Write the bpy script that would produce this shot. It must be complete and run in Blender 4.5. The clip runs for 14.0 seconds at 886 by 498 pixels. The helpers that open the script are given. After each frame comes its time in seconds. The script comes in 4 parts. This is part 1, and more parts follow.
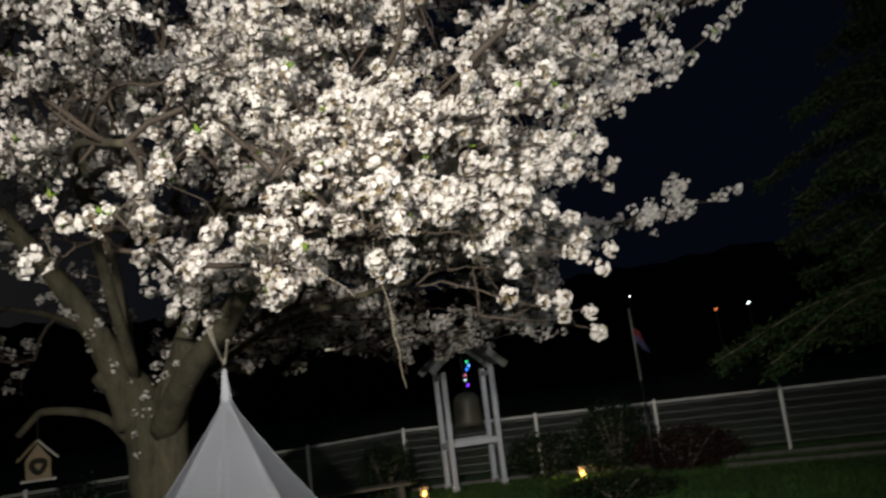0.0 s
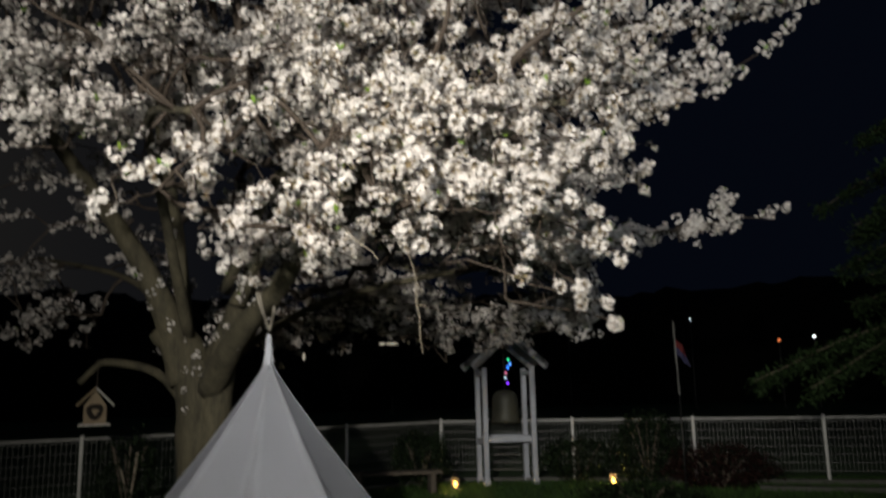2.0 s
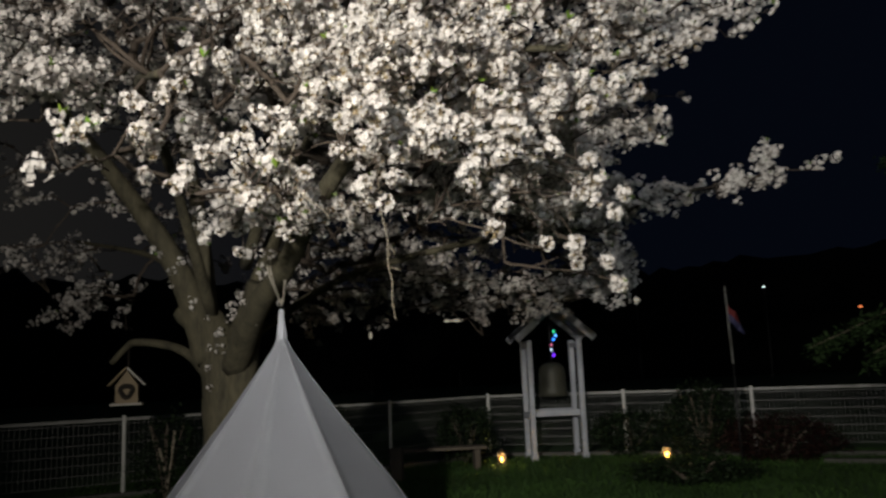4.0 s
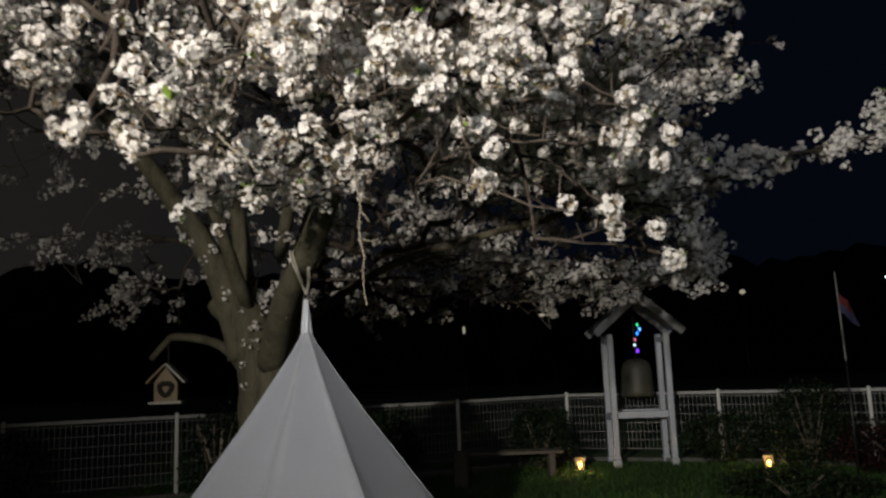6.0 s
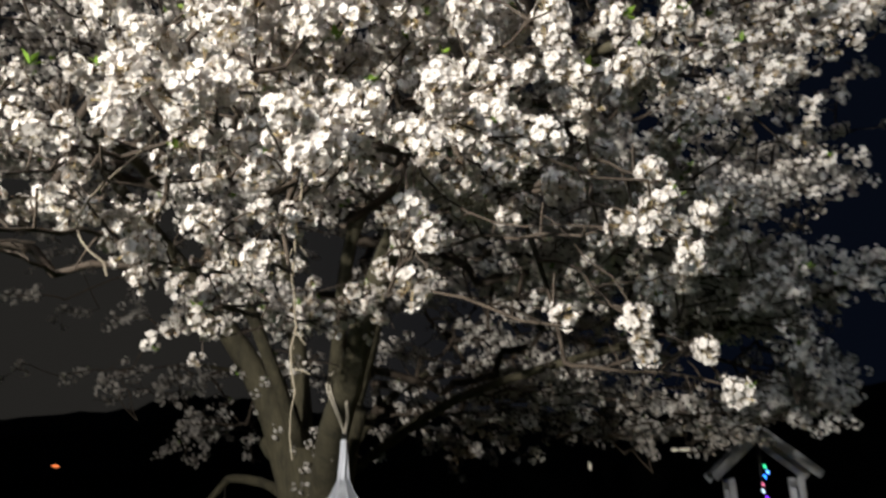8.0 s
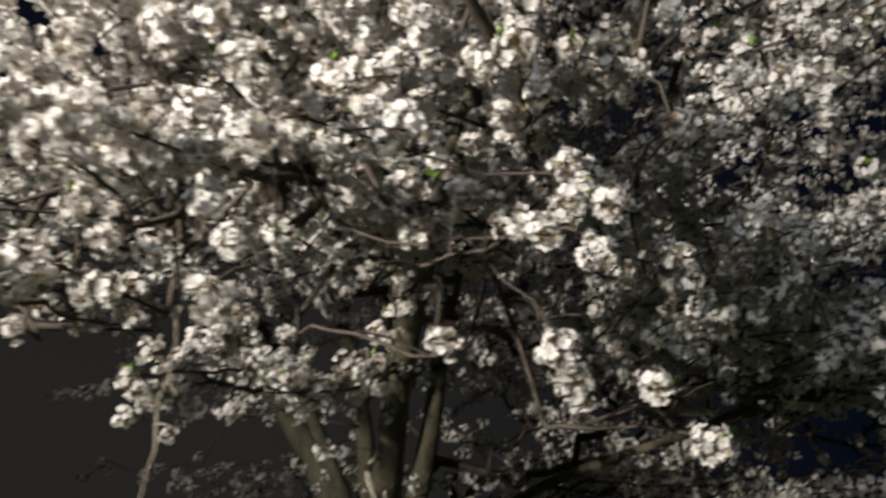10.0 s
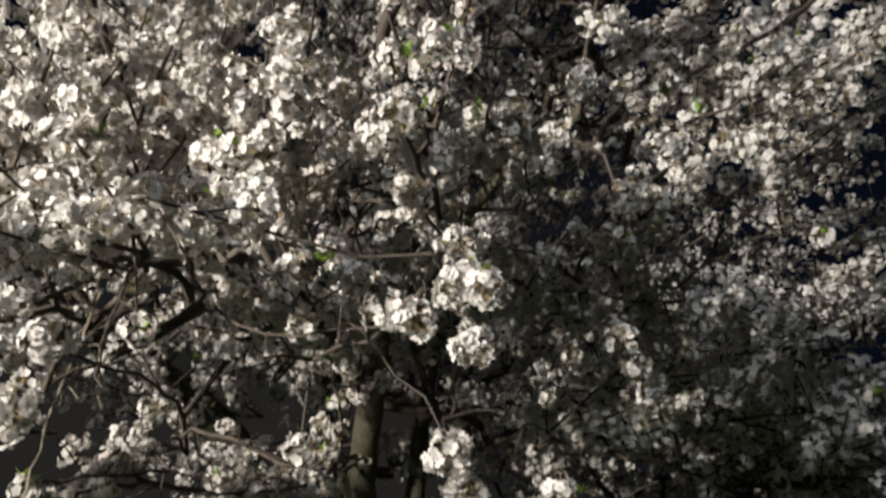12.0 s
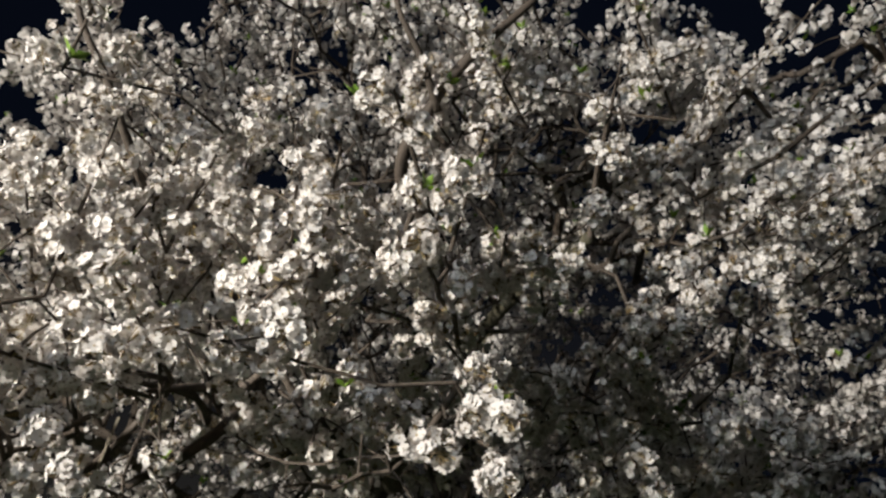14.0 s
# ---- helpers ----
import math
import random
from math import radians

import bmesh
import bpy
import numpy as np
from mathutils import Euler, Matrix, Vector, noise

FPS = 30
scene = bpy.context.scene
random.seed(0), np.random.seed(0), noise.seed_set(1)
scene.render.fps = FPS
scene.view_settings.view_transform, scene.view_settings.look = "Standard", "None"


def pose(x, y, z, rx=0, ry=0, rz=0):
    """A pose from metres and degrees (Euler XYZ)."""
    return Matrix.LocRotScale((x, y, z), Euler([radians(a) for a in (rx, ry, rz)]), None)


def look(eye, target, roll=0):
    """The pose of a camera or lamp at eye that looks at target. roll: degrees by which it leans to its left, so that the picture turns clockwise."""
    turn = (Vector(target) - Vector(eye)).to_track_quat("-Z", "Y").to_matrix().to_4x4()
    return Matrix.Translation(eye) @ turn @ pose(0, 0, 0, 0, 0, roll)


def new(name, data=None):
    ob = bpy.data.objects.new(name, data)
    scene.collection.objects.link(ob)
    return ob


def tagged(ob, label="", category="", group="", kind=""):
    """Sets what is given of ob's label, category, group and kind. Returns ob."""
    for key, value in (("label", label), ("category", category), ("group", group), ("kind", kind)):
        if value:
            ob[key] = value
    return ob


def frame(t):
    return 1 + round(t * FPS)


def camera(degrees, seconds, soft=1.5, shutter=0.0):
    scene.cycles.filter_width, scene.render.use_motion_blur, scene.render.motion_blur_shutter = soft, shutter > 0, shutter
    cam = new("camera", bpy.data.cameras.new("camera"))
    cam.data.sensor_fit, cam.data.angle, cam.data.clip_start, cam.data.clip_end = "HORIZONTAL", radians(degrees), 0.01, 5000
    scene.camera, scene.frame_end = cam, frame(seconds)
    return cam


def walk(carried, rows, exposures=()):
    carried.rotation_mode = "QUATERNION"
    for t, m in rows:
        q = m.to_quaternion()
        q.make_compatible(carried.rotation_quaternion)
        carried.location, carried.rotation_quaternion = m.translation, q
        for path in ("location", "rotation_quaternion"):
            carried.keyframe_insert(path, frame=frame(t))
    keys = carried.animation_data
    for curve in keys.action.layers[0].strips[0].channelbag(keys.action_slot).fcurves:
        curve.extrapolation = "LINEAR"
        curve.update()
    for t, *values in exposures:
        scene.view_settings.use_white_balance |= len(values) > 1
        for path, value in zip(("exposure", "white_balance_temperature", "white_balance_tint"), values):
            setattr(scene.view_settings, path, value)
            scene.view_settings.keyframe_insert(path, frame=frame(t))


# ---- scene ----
# camera
cam = camera(58.9, 14.0, soft=2.5, shutter=0.8)
PATH = [
    (0, (0.207, 1.148, 1.778), (0.29, 3.118, 2.112), -6.9),
    (0.5, (0.275, 1.121, 1.759), (0.286, 3.095, 2.079), -8.4),
    (1, (0.291, 1.03, 1.707), (0.334, 3.001, 2.046), -4.7),
    (1.5, (0.334, 0.941, 1.619), (0.304, 2.901, 2.018), -3.1),
    (2, (0.4, 0.879, 1.565), (0.321, 2.845, 1.923), -1.2),
    (2.5, (0.509, 0.852, 1.513), (0.466, 2.834, 1.772), -0.7),
    (3, (0.671, 0.919, 1.512), (0.587, 2.897, 1.797), -1.3),
    (5.3, (1.076, 1.977, 1.526), (0.608, 3.897, 1.835), -3.2),
    (5.5, (1.128, 2.087, 1.54), (0.643, 4.004, 1.839), -3.3),
    (6, (1.162, 2.293, 1.524), (0.659, 4.205, 1.827), -2.1),
    (6.5, (1.166, 2.558, 1.54), (0.643, 4.466, 1.836), -1.8),
    (7, (1.258, 2.815, 1.562), (0.623, 4.672, 1.945), -1.7),
    (7.5, (1.383, 3.061, 1.633), (0.674, 4.864, 2.128), -2.8),
    (7.7, (1.398, 3.119, 1.633), (0.675, 4.896, 2.196), -2.1),
    (9.8, (1.808, 3.836, 1.575), (0.756, 5.319, 2.409), -0.3),
    (10, (1.813, 3.911, 1.562), (0.796, 5.395, 2.437), -0.1),
    (10.5, (1.852, 4.113, 1.621), (0.885, 5.614, 2.522), -0.9),
    (11, (1.993, 4.222, 1.633), (0.974, 5.673, 2.558), -0.1),
    (11.5, (1.994, 4.233, 1.647), (0.975, 5.637, 2.641), -0.1),
    (12, (1.968, 4.224, 1.673), (0.975, 5.608, 2.721), -0.8),
    (12.5, (1.992, 4.195, 1.641), (1.035, 5.531, 2.781), -0.8),
    (13, (2.01, 4.17, 1.683), (1.059, 5.47, 2.868), -0.7),
    (13.5, (1.985, 4.163, 1.684), (1.051, 5.421, 2.928), -0.4),
    (14, (1.97, 4.162, 1.678), (1.066, 5.404, 2.959), -0.7),
]
EXPOSURE = [(0, -0.47), (1.5, -0.52), (3, -0.64), (6, -0.54), (7.5, -0.1), (10, 0.03), (11.5, 0.04), (14, -0.08)]
walk(cam, [(t, look(eye, target, roll)) for t, eye, target, roll in PATH], EXPOSURE)

# night sky: dark navy, with a warm glow of a town low over one side
world = bpy.data.worlds.new("night")
scene.world = world
world.use_nodes = True
wn, wl = world.node_tree.nodes, world.node_tree.links
coord, split = wn.new("ShaderNodeTexCoord"), wn.new("ShaderNodeSeparateXYZ")
wl.new(coord.outputs["Generated"], split.inputs[0])
span = wn.new("ShaderNodeMapRange")
span.interpolation_type = "SMOOTHSTEP"
span.inputs["From Min"].default_value, span.inputs["From Max"].default_value = -0.75, -0.1
wl.new(split.outputs["X"], span.inputs["Value"])
sky = wn.new("ShaderNodeMix")
sky.data_type = "RGBA"
sky.inputs[6].default_value = (0.017, 0.016, 0.0145, 1)
sky.inputs[7].default_value = (0.0019, 0.0030, 0.0064, 1)
rise = wn.new("ShaderNodeMapRange")
rise.interpolation_type = "SMOOTHSTEP"
rise.inputs["From Min"].default_value, rise.inputs["From Max"].default_value = 0.25, 0.68
wl.new(split.outputs["Z"], rise.inputs["Value"])
most = wn.new("ShaderNodeMath")
most.operation = "MAXIMUM"
wl.new(span.outputs[0], most.inputs[0])
wl.new(rise.outputs[0], most.inputs[1])
wl.new(most.outputs[0], sky.inputs[0])
wl.new(sky.outputs[2], wn["Background"].inputs["Color"])
wn["Background"].inputs["Strength"].default_value = 1.0


def lamp(name, eye, target, watts, size, colour, spread):
    data = bpy.data.lights.new(name, "AREA")
    data.shape, data.size, data.energy, data.color = "DISK", size, watts, colour
    data.spread = radians(spread)
    ob = new(name, data)
    ob.matrix_world = look(eye, target)
    return ob


# the flood lamps on the house behind the camera
lamp("flood_lamp", (-1.0, -2.3, 2.85), (0.25, 7, 2.9), 214, 0.25, (1.0, 0.955, 0.86), 66)
lamp("flood_lamp", (1.7, -2.4, 3.3), (1.9, 8, 4.5), 36, 0.2, (0.84, 0.92, 1.0), 62)


# ---- materials ----
def mat(name, colour, rough=0.8, vary=0.35, scale=6.0, fine=60.0, bump=0.3, metal=0.0, second=None, island=0.0, through_light=0.0, stretch=(1, 1, 1)):
    m = bpy.data.materials.new(name)
    m.use_nodes = True
    n, l = m.node_tree.nodes, m.node_tree.links
    p = n["Principled BSDF"]
    p.inputs["Roughness"].default_value, p.inputs["Metallic"].default_value = rough, metal
    co, mp = n.new("ShaderNodeTexCoord"), n.new("ShaderNodeMapping")
    mp.inputs["Scale"].default_value = stretch
    l.new(co.outputs["Object"], mp.inputs[0])
    big, small = n.new("ShaderNodeTexNoise"), n.new("ShaderNodeTexNoise")
    for t, sc in ((big, scale), (small, fine)):
        t.inputs["Scale"].default_value, t.inputs["Detail"].default_value = sc, 5
        l.new(mp.outputs[0], t.inputs["Vector"])
    add = n.new("ShaderNodeMath")
    add.operation = "MULTIPLY_ADD"
    add.inputs[1].default_value = 0.45
    l.new(small.outputs[0], add.inputs[0])
    half = n.new("ShaderNodeMath")
    half.operation = "MULTIPLY"
    half.inputs[1].default_value = 0.55
    l.new(big.outputs[0], half.inputs[0])
    l.new(half.outputs[0], add.inputs[2])
    ramp = n.new("ShaderNodeMapRange")
    ramp.inputs["From Min"].default_value, ramp.inputs["From Max"].default_value = 0.33, 0.67
    l.new(add.outputs[0], ramp.inputs["Value"])
    mix = n.new("ShaderNodeMix")
    mix.data_type = "RGBA"
    dark = second or tuple(c * (1 - vary) for c in colour)
    mix.inputs[6].default_value, mix.inputs[7].default_value = (*dark, 1), (*colour, 1)
    l.new(ramp.outputs[0], mix.inputs[0])
    out = mix.outputs[2]
    if island:
        geo, hsv = n.new("ShaderNodeNewGeometry"), n.new("ShaderNodeHueSaturation")
        r = n.new("ShaderNodeMapRange")
        r.inputs["To Min"].default_value, r.inputs["To Max"].default_value = 1 - island, 1.0
        l.new(geo.outputs["Random Per Island"], r.inputs["Value"])
        l.new(r.outputs[0], hsv.inputs["Value"])
        l.new(out, hsv.inputs["Color"])
        out = hsv.outputs[0]
    l.new(out, p.inputs["Base Color"])
    if bump:
        b = n.new("ShaderNodeBump")
        b.inputs["Strength"].default_value, b.inputs["Distance"].default_value = bump, 0.02
        l.new(add.outputs[0], b.inputs["Height"])
        l.new(b.outputs[0], p.inputs["Normal"])
    if through_light:
        tr, ms = n.new("ShaderNodeBsdfTranslucent"), n.new("ShaderNodeMixShader")
        l.new(out, tr.inputs["Color"])
        ms.inputs[0].default_value = through_light
        l.new(p.outputs[0], ms.inputs[1])
        l.new(tr.outputs[0], ms.inputs[2])
        l.new(ms.outputs[0], n["Material Output"].inputs[0])
    return m


def glow(name, colour, strength):
    m = bpy.data.materials.new(name)
    m.use_nodes = True
    p = m.node_tree.nodes["Principled BSDF"]
    p.inputs["Base Color"].default_value = (*colour, 1)
    p.inputs["Emission Color"].default_value, p.inputs["Emission Strength"].default_value = (*colour, 1), strength
    return m


M_BARK = mat("cherry_bark", (0.105, 0.092, 0.056), 0.9, 0.72, 7, 40, 1.0, stretch=(1, 1, 0.22))
M_TWIG = mat("twig_bark", (0.075, 0.055, 0.04), 0.8, 0.5, 8, 90, 0.4)
M_PALETWIG = mat("pale_bare_twig", (0.28, 0.24, 0.18), 0.8, 0.4, 8, 90, 0.4)
M_PETAL = mat("petal", (0.80, 0.775, 0.74), 0.6, 0.10, 2, 40, 0, second=(0.76, 0.70, 0.665), island=0.16, through_light=0.32)
M_CALYX = mat("calyx", (0.34, 0.30, 0.13), 0.7, 0.4, 9, 60, 0, second=(0.28, 0.16, 0.09), island=0.3)
M_LEAF = mat("young_leaf", (0.20, 0.40, 0.05), 0.5, 0.3, 9, 60, 0, second=(0.19, 0.24, 0.03), island=0.4, through_light=0.3)
M_CANVAS = mat("canvas", (0.57, 0.59, 0.66), 0.85, 0.12, 1.6, 300, 0.12)
M_DARKCLOTH = mat("dark_cloth", (0.05, 0.05, 0.055), 0.9, 0.3, 6, 200, 0.2)
M_ROPE = mat("rope", (0.55, 0.50, 0.42), 0.9, 0.3, 40, 200, 0.5)
M_WHITEWOOD = mat("white_painted_wood", (0.46, 0.48, 0.53), 0.65, 0.45, 5, 60, 0.25, stretch=(1, 1, 0.3))
M_ROOFWOOD = mat("grey_roof_boards", (0.36, 0.36, 0.36), 0.8, 0.5, 6, 50, 0.4)
M_BELL = mat("weathered_bronze", (0.075, 0.074, 0.055), 0.55, 0.4, 4, 40, 0.2, metal=0.25)
M_PLYWOOD = mat("pale_pine", (0.20, 0.15, 0.09), 0.75, 0.3, 5, 60, 0.2, stretch=(1, 1, 0.3))
M_BHROOF = mat("birdhouse_roof_paint", (0.40, 0.38, 0.34), 0.7, 0.3, 8, 60, 0.2)
M_WREATH = mat("dark_wreath", (0.018, 0.013, 0.008), 0.9, 0.5, 20, 90, 0.5)
M_FENCE = mat("fence_paint", (0.62, 0.62, 0.58), 0.5, 0.3, 4, 70, 0.1)
M_WIRE = mat("fence_wire", (0.11, 0.11, 0.10), 0.5, 0.3, 4, 70, 0.0)
M_RAIL = mat("fence_rail_paint", (0.28, 0.28, 0.26), 0.5, 0.5, 3, 70, 0.1)
M_CONCRETE = mat("concrete", (0.11, 0.105, 0.095), 0.9, 0.4, 2, 40, 0.5)
M_LAWN = mat("lawn", (0.065, 0.15, 0.038), 0.95, 0.6, 0.8, 25, 1.0)
M_BLADE = mat("grass_blade", (0.08, 0.17, 0.036), 0.7, 0.7, 0.7, 30, 0, island=0.5, through_light=0.2)
M_SHRUB = mat("shrub_leaf", (0.017, 0.030, 0.012), 0.65, 0.4, 3, 40, 0, island=0.5)
M_REDSHRUB = mat("reddish_leaf", (0.030, 0.013, 0.010), 0.65, 0.4, 3, 40, 0, island=0.5)
M_CONIFER = mat("conifer_needle", (0.031, 0.058, 0.019), 0.7, 0.4, 3, 40, 0, island=0.45)
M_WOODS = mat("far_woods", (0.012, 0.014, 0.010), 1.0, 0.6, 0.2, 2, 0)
M_OLDWOOD = mat("weathered_timber", (0.13, 0.105, 0.08), 0.9, 0.5, 6, 60, 0.6, stretch=(1, 1, 0.3))
M_METAL = mat("dark_metal", (0.05, 0.05, 0.05), 0.45, 0.3, 10, 90, 0.1, metal=0.8)
M_FLAGRED = mat("flag_red", (0.25, 0.04, 0.04), 0.85, 0.3, 9, 200, 0.1)
M_FLAGBLUE = mat("flag_blue", (0.09, 0.09, 0.20), 0.85, 0.3, 9, 200, 0.1)
M_WALL = mat("house_render", (0.45, 0.43, 0.40), 0.9, 0.25, 1.5, 60, 0.3)
G_WARM = glow("warm_lamp", (1.0, 0.55, 0.12), 6.0)
G_WHITE = glow("far_white_lamp", (0.9, 1.0, 1.0), 5)
G_RED = glow("far_red_lamp", (1.0, 0.25, 0.08), 1.6)
G_PALE = glow("far_window", (1.0, 0.9, 0.7), 0.45)


for leafy, gloss in ((M_PETAL, 0.2), (M_SHRUB, 0.1), (M_REDSHRUB, 0.1), (M_CONIFER, 0.12), (M_BLADE, 0.2)):
    leafy.node_tree.nodes["Principled BSDF"].inputs["Specular IOR Level"].default_value = gloss


# ---- mesh helpers ----
def mesh_of(name, verts, faces, material):
    me = bpy.data.meshes.new(name)
    me.from_pydata([tuple(v) for v in verts], [], faces)
    me.materials.append(material)
    return me


def part(name, bm, material, parent, label=""):
    me = bpy.data.meshes.new(name)
    bm.to_mesh(me)
    bm.free()
    me.materials.append(material)
    ob = new(name, me)
    if parent:
        ob.parent = parent
    return tagged(ob, label)


def thing(name, m, label, category, group="", kind=""):
    ob = new(name)
    ob.matrix_world = m
    ob.empty_display_size = 0.1
    return tagged(ob, label, category, group, kind)


def box(sx, sy, sz, at=(0, 0, 0), turn=None, bevel=0.006):
    bm = bmesh.new()
    add_box(bm, sx, sy, sz, at, turn)
    if bevel:
        bmesh.ops.bevel(bm, geom=bm.edges[:], offset=bevel, segments=1, affect="EDGES", clamp_overlap=True)
    return bm


def add_box(bm, sx, sy, sz, at=(0, 0, 0), turn=None):
    m = Matrix.Translation(at) @ (turn or Matrix()) @ Matrix.Diagonal((sx, sy, sz, 1))
    bmesh.ops.create_cube(bm, size=1, matrix=m)


def tube_data(points, radii, sides=8, rough=0.0, seed=0):
    """Rings round a line of points: vertices and faces."""
    rng = random.Random(seed)
    pts = [Vector(p) for p in points]
    verts, faces = [], []
    side = Vector((1, 0.13, 0.05))
    for i, p in enumerate(pts):
        d = (pts[min(i + 1, len(pts) - 1)] - pts[max(i - 1, 0)])
        d = d.normalized() if d.length > 1e-6 else Vector((0, 0, 1))
        side = (side - d * side.dot(d))
        side = side.normalized() if side.length > 1e-4 else d.orthogonal().normalized()
        up = d.cross(side)
        for k in range(sides):
            a = 2 * math.pi * k / sides
            r = radii[i] * (1 + rough * rng.uniform(-1, 1))
            verts.append(p + side * (r * math.cos(a)) + up * (r * math.sin(a)))
        if i:
            o = (i - 1) * sides
            for k in range(sides):
                k2 = (k + 1) % sides
                faces.append((o + k, o + k2, o + sides + k2, o + sides + k))
    faces.append(tuple(range(sides))[::-1])
    o = (len(pts) - 1) * sides
    faces.append(tuple(o + k for k in range(sides)))
    return verts, faces


def tube(name, points, radii, material, parent=None, sides=8, rough=0.0, seed=0, label=""):
    if not isinstance(radii, (list, tuple)):
        radii = [radii] * len(points)
    v, f = tube_data(points, radii, sides, rough, seed)
    me = mesh_of(name, v, f, material)
    me.shade_smooth()
    ob = new(name, me)
    if parent:
        ob.parent = parent
    return tagged(ob, label)


def smooth_line(pts, steps=6):
    """A Catmull-Rom line through points."""
    p = [Vector(q) for q in pts]
    p = [p[0] * 2 - p[1]] + p + [p[-1] * 2 - p[-2]]
    out = []
    for i in range(1, len(p) - 2):
        for s in range(steps):
            t = s / steps
            out.append(0.5 * (2 * p[i] + (p[i + 1] - p[i - 1]) * t + (2 * p[i - 1] - 5 * p[i] + 4 * p[i + 1] - p[i + 2]) * t * t + (3 * p[i] - p[i - 1] - 3 * p[i + 1] + p[i + 2]) * t ** 3))
    out.append(p[-2])
    return out


def scatter(template, places, turns, sizes):
    """One vertex array and face list from a template (verts, faces) laid at many places."""
    tv, tf = template
    v = np.einsum("nij,vj->nvi", turns, tv) * sizes[:, None, None] + places[:, None, :]
    f = tf[None] + (np.arange(len(places)) * len(tv))[:, None, None]
    return v.reshape(-1, 3), f.reshape(-1, tf.shape[1])


def quick_mesh(name, verts, faces, material, slots=None):
    """A mesh from arrays, of triangles or quads; slots: (materials, index per face)."""
    me = bpy.data.meshes.new(name)
    k = faces.shape[1]
    me.vertices.add(len(verts))
    me.vertices.foreach_set("co", np.ascontiguousarray(verts, dtype=np.float32).ravel())
    me.loops.add(faces.size)
    me.loops.foreach_set("vertex_index", np.ascontiguousarray(faces, dtype=np.int32).ravel())
    me.polygons.add(len(faces))
    me.polygons.foreach_set("loop_start", np.arange(0, faces.size, k, dtype=np.int32))
    if slots:
        for m in slots[0]:
            me.materials.append(m)
        me.polygons.foreach_set("material_index", np.ascontiguousarray(slots[1], dtype=np.int32))
    else:
        me.materials.append(material)
    me.update(calc_edges=True)
    return me


def random_turns(n, rng, lean=math.pi):
    """n turns: any heading, leaning up to that angle."""
    a, b, c = rng.uniform(0, 2 * np.pi, n), rng.uniform(-lean, lean, n), rng.uniform(0, 2 * np.pi, n)
    ca, sa, cb, sb, cc, sc = np.cos(a), np.sin(a), np.cos(b), np.sin(b), np.cos(c), np.sin(c)
    o, i = np.zeros(n), np.ones(n)
    rz = np.stack([ca, -sa, o, sa, ca, o, o, o, i], -1).reshape(n, 3, 3)
    rx = np.stack([i, o, o, o, cb, -sb, o, sb, cb], -1).reshape(n, 3, 3)
    rz2 = np.stack([cc, -sc, o, sc, cc, o, o, o, i], -1).reshape(n, 3, 3)
    return rz @ rx @ rz2


# ---- ground and setting ----
def ground_height(x, y):
    return 0.03 * noise.noise(Vector((x * 0.35, y * 0.35, 0)))


def build_ground():
    xs = sorted(set([-300, -150, -70, -35, -20] + [i * 0.8 for i in range(-18, 19)] + [20, 35, 70, 150, 300]))
    ys = sorted(set([-300, -120, -50, -20, -8] + [i * 0.8 for i in range(-5, 26)] + [26, 40, 70, 140, 300]))
    v = [(x, y, ground_height(x, y) if abs(x) < 15 and 3 < y < 20 else 0) for y in ys for x in xs]
    w = len(xs)
    f = [(j * w + i, j * w + i + 1, (j + 1) * w + i + 1, (j + 1) * w + i) for j in range(len(ys) - 1) for i in range(w - 1)]
    me = mesh_of("ground", v, f, M_LAWN)
    me.shade_smooth()
    tagged(new("ground", me), "dark green garden lawn at night, uneven turf", "lawn", kind="structure")


build_ground()

wall = box(16, 0.3, 5.2, (0, -2.85, 2.6), bevel=0)
tagged(part("wall_house", wall, M_WALL, None), "plain rendered house wall behind the garden", "wall", kind="structure")


def build_backdrop():
    """Low wooded hills round the garden, black against the sky."""
    rng = random.Random(3)
    v, f, n = [], [], 420
    for i in range(n):
        a = 2 * math.pi * i / n
        r = 75 + 6 * math.sin(3 * a)
        top = 10.4 + 1.4 * math.sin(2 * a + 0.6) + 1.3 * noise.noise(Vector((a * 9, 0, 0))) + 1.0 * noise.noise(Vector((a * 40, 3, 0))) + rng.uniform(0, 0.7) + 2.2 * math.exp(-((a - 5.6) / 0.2) ** 2)
        for k, (h, g) in enumerate(((-1, 0), (top * 0.45, 2), (top * 0.8, 6), (top, 11), (top * 0.7, 25))):
            v.append((math.sin(a) * (r + g), math.cos(a) * (r + g), h))
    for i in range(n):
        j = (i + 1) % n
        for k in range(4):
            f.append((i * 5 + k, i * 5 + k + 1, j * 5 + k + 1, j * 5 + k))
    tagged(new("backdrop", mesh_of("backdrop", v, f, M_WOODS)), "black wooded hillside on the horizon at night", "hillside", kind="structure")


build_backdrop()


def far_light(heading, high, wide, tall, material, label):
    """A lit lamp or window on the hillside; heading in degrees to the right of +y."""
    a, r = radians(heading), 62.0
    ob = thing("distant_light", pose(math.sin(a) * r, math.cos(a) * r, high, 0, 0, -heading), label, "light", "lights on the hillside")
    bm = bmesh.new()
    bmesh.ops.create_icosphere(bm, subdivisions=2, radius=0.5, matrix=Matrix.Translation((0, -0.05, 0)) @ Matrix.Diagonal((wide, 0.1, tall, 1)))
    part("lens", bm, material, ob)
    part("housing", box(wide * 1.1, 0.08, tall * 1.15, (0, 0.06, 0), bevel=0.02), M_METAL, ob)
    part("stem", box(0.08, 0.08, high, (0, 0.12, -high / 2), bevel=0.02), M_METAL, ob)


